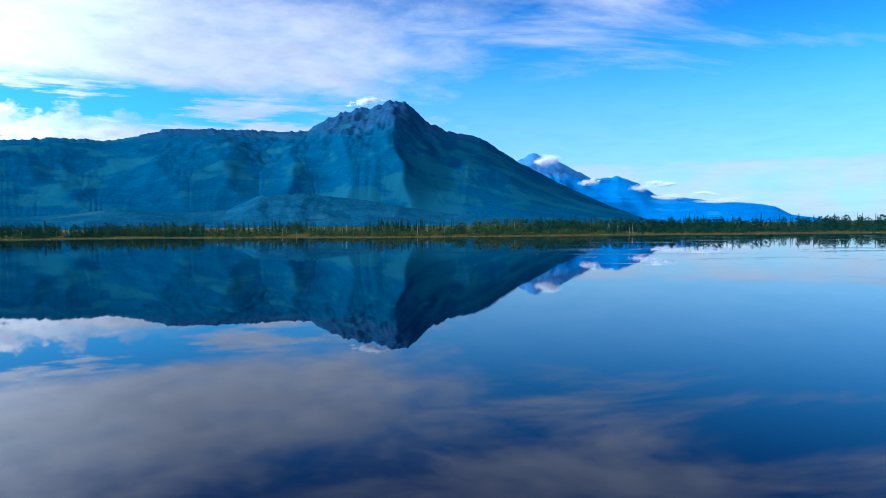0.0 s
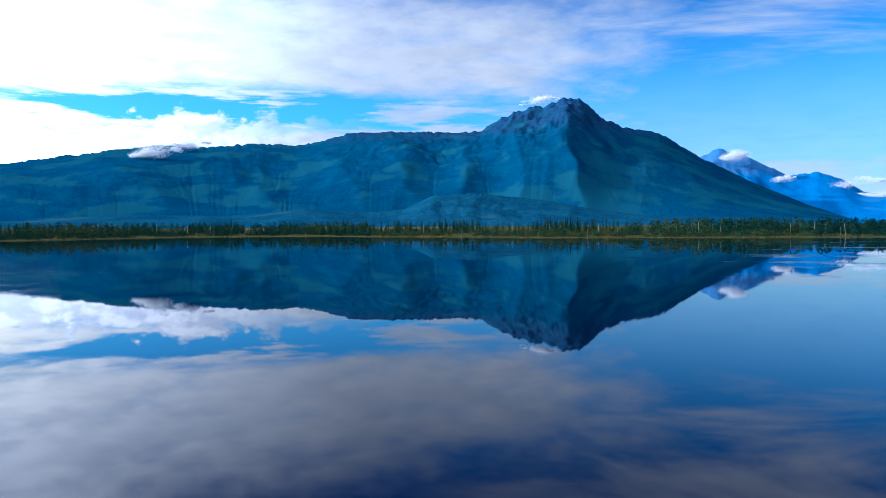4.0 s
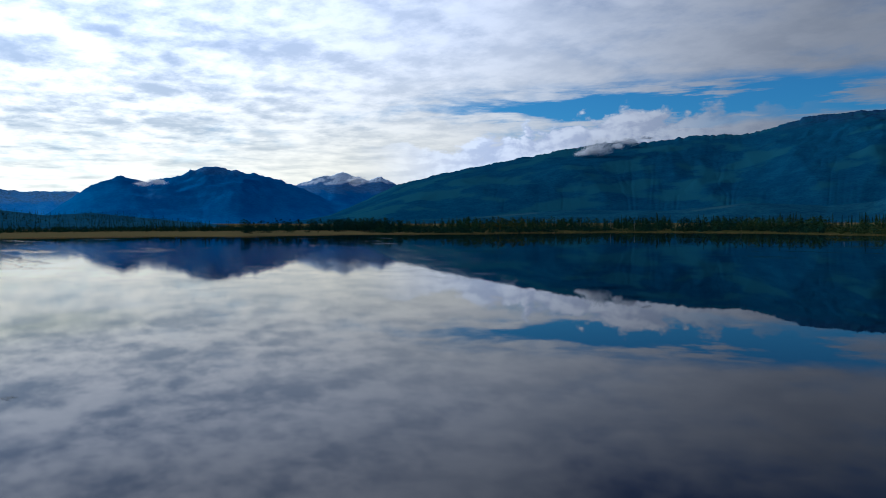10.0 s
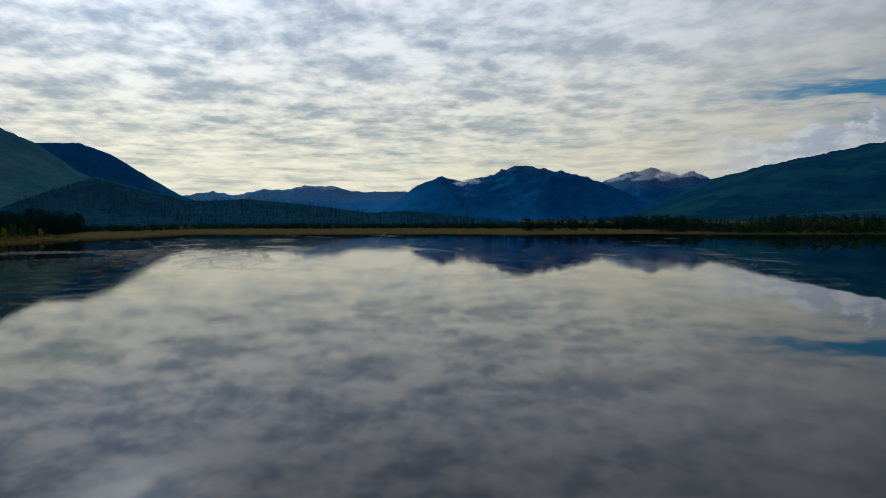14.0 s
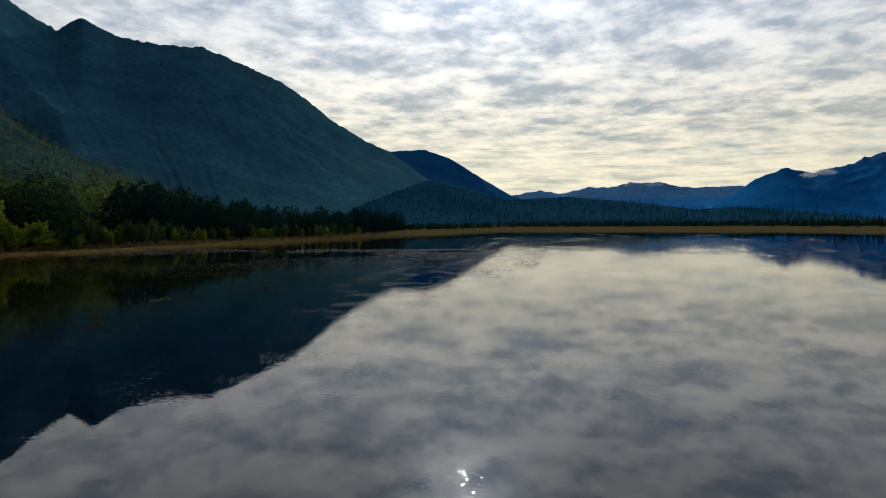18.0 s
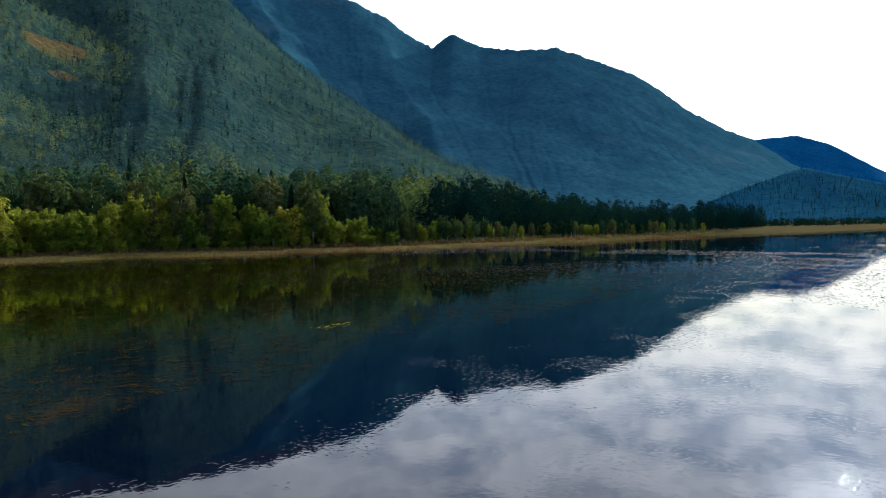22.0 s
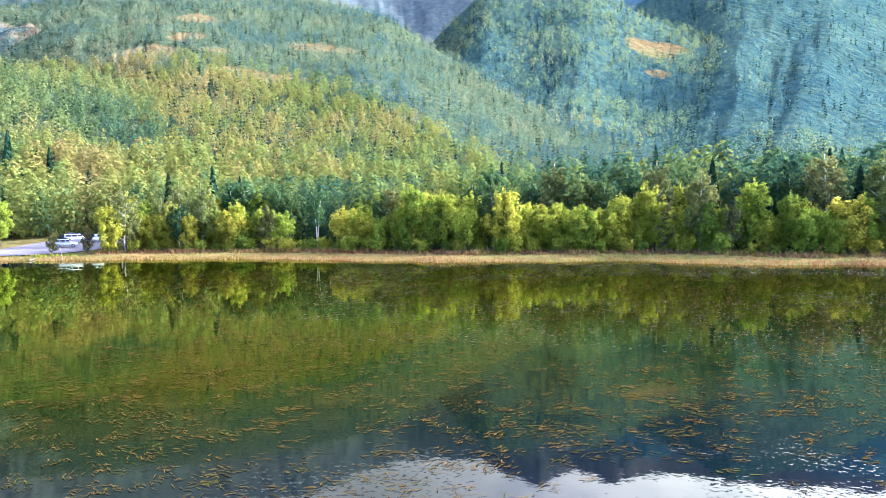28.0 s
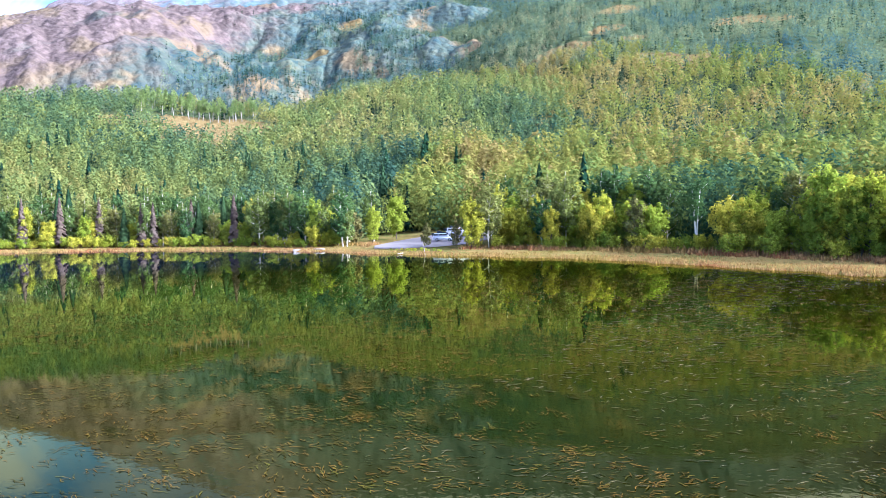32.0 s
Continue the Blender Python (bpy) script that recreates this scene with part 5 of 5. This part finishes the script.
TRUCK_BODY = [(-2.7, 0.45), (2.7, 0.45), (2.72, 0.95), (2.55, 1.12), (1.3, 1.18), (-2.7, 1.12)]
TRUCK_CABIN = [(-0.9, 1.1), (1.4, 1.1), (0.75, 1.82), (-0.65, 1.84)]
VAN_BODY = [(-2.4, 0.4), (2.4, 0.4), (2.45, 0.9), (2.2, 1.12), (1.6, 1.2), (-2.4, 1.2)]
VAN_CABIN = [(-2.35, 1.12), (1.75, 1.12), (1.05, 1.98), (-2.2, 2.0)]
for name, bp, cp, ln, wd, mt, lab, x, y, turn, wins, bed in (
        ("suv", SUV_BODY, SUV_CABIN, 4.5, 1.85, MAT_SILVER, "silver-blue car parked side-on by the lake edge", -32.9, -88.6, 200, [(-2.0, -1.1), (-1.0, -0.1), (0.0, 0.75)], None),
        ("van", VAN_BODY, VAN_CABIN, 4.9, 1.9, MAT_WHITE, "white van with dark windows parked on gravel", -30.4, -99.6, 215, [(-2.1, -1.0), (-0.9, 0.2), (0.3, 1.2)], None),
        ("pickup_truck", TRUCK_BODY, TRUCK_CABIN, 5.4, 1.9, MAT_WHITE, "white pickup truck with a dark open bed", -34.6, -101.4, 232, [(-0.6, 0.1), (0.2, 0.9)], (-2.6, -1.0))):
    vehicle(name, bp, cp, ln, wd, mt, lab, x, y, lot_height(x, y) + 0.15, turn, wins, bed)

MAT_LOG = plain("weathered_wood", (0.30, 0.27, 0.23), 0.85, 0, 0.3, 4.0)


def on_shore(az, off):
    r = float(shore_radius(np.array([az]))[0]) + off
    x, y = polar(az, r)
    return Vector((x, y, max(0.0, float(land_height(np.array([az]), np.array([r]))[0]))))


for k, (az, off, ln, turn) in enumerate(((201.2, 1.2, 2.6, 15), (191.3, 0.2, 4.2, 100))):
    p = on_shore(az, off)
    root = tagged(new("driftwood_log"), "bleached driftwood log lying on the bank", "log", "driftwood on the bank")
    line = [((-ln / 2, 0, 0.1), 0.13), ((-ln * 0.15, 0.1, 0.14), 0.12), ((ln * 0.2, -0.06, 0.13), 0.10), ((ln / 2, 0.08, 0.16), 0.06)]
    part("trunk", tube_mesh("trunk", [line], MAT_LOG, 8), root)
    part("branch_stub", tube_mesh("branch_stub", [[((0.1 * ln, 0, 0.14), 0.05), ((0.2 * ln, 0.45, 0.4), 0.02)]], MAT_LOG), root)
    root.matrix_basis = Matrix.Translation(p) @ pose(0, 0, 0, 0, 0, turn)

# small white boat drawn up at the point
boat = new("rowing_boat")
bm = bmesh.new()
sections = []
for k in range(9):
    u = k / 8
    w = 0.62 * math.sin(math.pi * min(1.0, 0.22 + 0.78 * u) ** 0.9) ** 0.6 if u < 1 else 0.04
    xk = -1.7 + 3.4 * u
    sections.append([bm.verts.new((xk, s * w * f, zz + 0.12 * u * u)) for s, f, zz in ((-1, 1, 0.5), (-1, 0.8, 0.1), (0, 0, 0.0), (1, 0.8, 0.1), (1, 1, 0.5))])
for a, b in zip(sections, sections[1:]):
    for i in range(4):
        bm.faces.new((a[i], a[i + 1], b[i + 1], b[i]))
bm.faces.new(sections[0])
solid = bmesh.ops.solidify(bm, geom=bm.faces[:], thickness=0.04)
part("hull", mesh_from("hull", bm, MAT_WHITE, True), boat)
for xk in (-0.9, 0.1, 0.9):
    part("thwart", mesh_from("thwart", box((0.24, 1.0, 0.04), (xk, 0, 0.42), 0.01), MAT_LOG), boat, "plain wooden seat board")
p = on_shore(203.2, -0.6)
boat.matrix_basis = pose(p.x, p.y, -0.06, 0, 0, 112)
tagged(boat, "small white rowing boat at the water's edge", "boat")

# bare pole leaning in the shallows by the lot
pole = tagged(new("leaning_pole"), "thin pale pole leaning over the water", "pole")
part("shaft", tube_mesh("shaft", [[((0, 0, -0.5), 0.06), ((0.15, 0.1, 0.9), 0.05), ((0.4, 0.2, 2.2), 0.03)]], MAT_LOG), pole)
p = on_shore(188.6, -0.5)
pole.matrix_basis = Matrix.Translation((p.x, p.y, 0))


def old_birch(name, x, y, height, forks, seed, label, crown=True):
    """A tall pale-stemmed tree with bare forked trunks below a thin crown."""
    rng = np.random.default_rng(seed)
    root = tagged(new(name), label, "tree")
    tops = []
    for k in range(forks):
        lean = (k - (forks - 1) / 2) * 0.20 + rng.normal(0, 0.03)
        side = rng.normal(0, 0.06)
        pts = [((lean * height * u * (0.4 + 0.6 * u), side * height * u, height * u - 0.4 * (u == 0)), 0.17 * (1 - 0.75 * u)) for u in (0, 0.2, 0.42, 0.65, 0.88)]
        part("trunk", tube_mesh("trunk", [pts], MAT_BIRCH, 7), root, "white forked trunk")
        tops += [Vector(pts[j][0]) for j in (3, 4)]
        for j in range(3):
            at = Vector(pts[2 + j % 3][0])
            a = rng.uniform(0, 6.28)
            end = at + Vector((math.cos(a) * 1.3, math.sin(a) * 1.3, 1.1))
            part("branch", tube_mesh("branch", [[(at, 0.05), (end, 0.012)]], MAT_BIRCH, 5), root)
            tops.append(end)
    if crown:
        c = np.array([tuple(t) for t in tops])
        pick = rng.integers(0, len(c), 1500)
        d = unit(rng.normal(size=(1500, 3)))
        pos = c[pick] + d * 1.25 * rng.uniform(0.2, 1, (1500, 1)) ** 0.5
        part("crown", quads_mesh("crown", pos, unit(d + rng.normal(0, 0.4, d.shape)), 0.2 * rng.uniform(0.6, 1.2, 1500), MAT_DARKLEAF), root)
    z = lot_height(x, y)
    root.matrix_basis = pose(x, y, z, 0, 0, 174)
    return root


old_birch("old_birch", -86.2, -77.0, 11.0, 2, 3, "old birch with two white leaning trunks")
old_birch("birch_snag", -91.6, -78.5, 9.0, 1, 8, "bare white birch snag with broken branches", False)
old_birch("old_birch", 68.0, -92.0, 9.5, 3, 12, "birch with several bare leaning white trunks")

# grey dead trunks standing along the far shore
random.seed(31)
SNAGS = []
for k in range(3):
    rng = np.random.default_rng(640 + k)
    snag = tagged(new("dead_tree"), "slender bare grey dead trunk on the far shore", "tree")
    lean = rng.normal(0, 0.03, 2)
    part("trunk", tube_mesh("trunk", [[((lean[0] * z, lean[1] * z, z - 0.3), 0.16 * (1 - z / 10.5)) for z in (0, 3, 6, 9)]], MAT_LOG, 6), snag)
    twigs = []
    for j in range(6):
        z, a = rng.uniform(3, 8), rng.uniform(0, 6.28)
        twigs.append([((lean[0] * z, lean[1] * z, z), 0.05), ((math.cos(a) * 0.9, math.sin(a) * 0.9, z + 0.35), 0.015)])
    part("twigs", tube_mesh("twigs", twigs, MAT_LOG, 4), snag)
    SNAGS.append(snag)
for k in range(42):
    az = random.uniform(-26, 33)
    p = on_shore(az, random.uniform(18, 62))
    m = pose(p.x, p.y, p.z - 0.1, random.gauss(0, 3), random.gauss(0, 3), random.uniform(0, 360)) @ Matrix.Scale(random.uniform(0.4, 0.8), 4)
    snag = SNAGS[k] if k < 3 else copy_thing(SNAGS[k % 3], Matrix.Identity(4))
    snag.matrix_basis = m
    tagged(snag, group="dead trunks on the far shore")

# ---- water plants ----
MAT_WEED = foliage_material("pondweed_leaves", [(0.028, 0.027, 0.006), (0.056, 0.038, 0.008), (0.095, 0.054, 0.013), (0.055, 0.054, 0.009)], 0.1, True, 0.4)
MAT_PAD = foliage_material("yellow_lily_pads", [(0.24, 0.23, 0.03), (0.32, 0.30, 0.06)], 0.1, True, 0.2)
RNG = np.random.default_rng(90)


def pondweed(count):
    x, y = RNG.uniform(-165, -35, count * 3), RNG.uniform(-32, 62, count * 3)
    dens = fractal(x / 14.0, y / 14.0, 4, 71) + 0.10 * ((x < -75) & (y < 48))
    keep = (dens > 0.50 + 0.10 * RNG.uniform(-1, 1, len(x))) & (np.hypot(x - CENTRE[0], y - CENTRE[1]) < shore_radius(np.degrees(np.arctan2(-(x - CENTRE[0]), y - CENTRE[1])) % 360) - 4)
    x, y = x[keep][:count], y[keep][:count]
    n, per = len(x), 9
    flow = np.repeat(fractal(x / 9.0, y / 9.0, 2, 73) * 5.0 + 0.4, per) + RNG.normal(0, 0.55, n * per)
    start = np.stack([np.repeat(x, per), np.repeat(y, per), np.zeros(n * per)], -1) + np.concatenate([RNG.normal(0, 0.20, (n * per, 2)), np.full((n * per, 1), 0.012)], 1)
    length = RNG.uniform(0.10, 0.36, n * per)[:, None]
    width = RNG.uniform(0.006, 0.015, n * per)[:, None]
    d = np.stack([np.cos(flow), np.sin(flow), 0 * flow], -1)
    s = np.stack([-np.sin(flow), np.cos(flow), 0 * flow], -1)
    bend = s * RNG.normal(0, 0.16, (n * per, 1)) * length
    q = np.stack([start - s * width, start + s * width, start + d * length * 0.5 + bend + s * width * 1.3, start + d * length * 0.5 + bend - s * width * 1.3,
                  start + d * length + s * width * 0.3, start + d * length - s * width * 0.3], 1)
    q[..., 2] += RNG.uniform(0, 0.02, (n * per, 1))
    i = np.arange(n * per)[:, None] * 6
    faces = np.concatenate([i + [0, 1, 2, 3], i + [3, 2, 4, 5]], 0)
    mesh = bpy.data.meshes.new("pondweed")
    mesh.from_pydata(q.reshape(-1, 3), [], faces.tolist())
    mesh.materials.append(MAT_WEED)
    t = np.clip(np.repeat(RNG.uniform(0, 1, n), per) + RNG.normal(0, 0.12, n * per), 0, 1)
    mesh.attributes.new("tone", "FLOAT", "POINT").data.foreach_set("value", np.repeat(t, 6).astype(np.float32))
    return tagged(new("pondweed", mesh), "ochre strands of pondweed floating on the shallows", "water plants", "", "stuff")


pondweed(13500)


def loose_strands(count):
    """Single strands of weed strewn over the western shallows; pale ones stand in for glints."""
    m, n = material("pale_weed_strand")
    each = n.add("ShaderNodeNewGeometry").outputs["Random Per Island"]
    # Weed brown up to a paler tone that paints the glints.
    finish(n, n.mix(each, (0.045, 0.040, 0.018, 1), (0.15, 0.125, 0.08, 1)), 0.6, None)
    x, y = RNG.uniform(-200, -92, count * 2), RNG.uniform(-45, 85, count * 2)
    keep = (np.hypot(x - CENTRE[0], y - CENTRE[1]) < shore_radius(np.degrees(np.arctan2(-(x - CENTRE[0]), y - CENTRE[1])) % 360) - 3) & (fractal(x / 22.0, y / 22.0, 3, 79) > 0.42) & (np.hypot(x + 95, y - 62) > 34)
    x, y = x[keep][:count], y[keep][:count]
    n_all = len(x)
    a = 0.6 + RNG.normal(0, 0.5, n_all)
    far = np.clip(np.hypot(x + 95, y - 60) / 60.0, 0.6, 2.5)
    ln, wd = RNG.uniform(0.12, 0.42, n_all) * far, RNG.uniform(0.010, 0.022, n_all) * far
    d = np.stack([np.cos(a), np.sin(a), 0 * a], -1)
    s = np.stack([-np.sin(a), np.cos(a), 0 * a], -1)
    c = np.stack([x, y, np.full(n_all, 0.015)], -1)
    tilt = np.stack([0 * a, 0 * a, RNG.uniform(0.0, 0.03, n_all)], -1)
    q = np.stack([c - d * ln[:, None] - s * wd[:, None] * 0.4, c + s * wd[:, None] + tilt, c + d * ln[:, None], c - s * wd[:, None]], 1)
    mesh = bpy.data.meshes.new("loose_weed")
    mesh.from_pydata(q.reshape(-1, 3), [], np.arange(4 * n_all).reshape(-1, 4).tolist())
    mesh.materials.append(m)
    return tagged(new("loose_weed", mesh), "loose strands of weed on the water, pale ones in place of glints", "water plants", "", "stuff")


loose_strands(22000)
verts, faces = [], []
for k in range(46):
    cx, cy = -99.6 + random.gauss(0, 0.75), 54.1 + random.gauss(0, 0.32)
    r, a0 = random.uniform(0.05, 0.11), random.uniform(0, 6.28)
    base = len(verts)
    verts += [(cx + r * math.cos(a0 + 0.62 * j), cy + r * 0.8 * math.sin(a0 + 0.62 * j), 0.02 + 0.01 * (k % 3)) for j in range(10)]
    faces.append(tuple(base + j for j in range(10)))
mesh = bpy.data.meshes.new("lily_pads")
mesh.from_pydata(verts, [], faces)
mesh.materials.append(MAT_PAD)
tagged(new("lily_pads", mesh), "patch of small yellow floating leaves", "water plants", "", "stuff")


# ---- scraps of cloud on the ridges ----
def cloud_material():
    m, n = material("ridge_cloud")
    each = n.add("ShaderNodeNewGeometry").outputs["Random Per Island"]
    white = n.mix(each, (0.86, 0.87, 0.89, 1), (0.97, 0.97, 0.97, 1))
    body = n.add("ShaderNodeMixShader", None, i0=0.5, i1=n.add("ShaderNodeBsdfDiffuse", None, Color=white), i2=n.add("ShaderNodeBsdfTranslucent", None, Color=white))
    n.add("ShaderNodeOutputMaterial", None, Surface=body)
    return m


MAT_CLOUD = cloud_material()


def ridge_cloud(az, r, height, length, tall, seed):
    """A drift of fine white flecks, thick in its puffs and thinning out to nothing at the edges."""
    rng = np.random.default_rng(seed)
    count = 5200
    puffs = np.stack([rng.uniform(-0.8, 0.8, 9), rng.normal(0, 0.15, 9), rng.normal(0, 0.22, 9)], -1)
    puffs[:, 2] += 0.3 * puffs[:, 0]
    size = rng.uniform(0.12, 0.26, 9) * (1.25 - np.abs(puffs[:, 0]))
    pick = rng.choice(9, count, p=size / size.sum())
    pos = puffs[pick] + rng.normal(0, 1, (count, 3)) * size[pick][:, None] * [0.8, 0.9, 0.9]
    normal = unit(rng.normal(size=(count, 3)) + [0, -0.5, 0.6])
    scale = np.array([length * 0.8, tall * 1.5, tall * 1.2])
    x, y = polar(az, r)
    ob = new("ridge_cloud", quads_mesh("ridge_cloud", pos * scale, normal, tall * 0.055 * rng.uniform(0.6, 1.2, count), MAT_CLOUD))
    ob.matrix_basis = pose(x, y, height, 0, 0, az)
    return tagged(ob, "small white cloud clinging to the mountain ridge", "cloud", "clouds on the ridges", "stuff")


for k, row in enumerate(((5.2, 3720, 662, 150, 30), (35.6, 3330, 345, 160, 40), (33.0, 3500, 395, 120, 26), (-9.4, 4150, 378, 150, 40), (-17.0, 4180, 208, 230, 36),
                         (-19.6, 4180, 152, 280, 32), (-22.5, 4180, 116, 320, 24), (-12.6, 3900, 225, 100, 24), (55.0, 3950, 238, 130, 30), (70.9, 3850, 212, 110, 24))):
    ridge_cloud(*row, 800 + k)
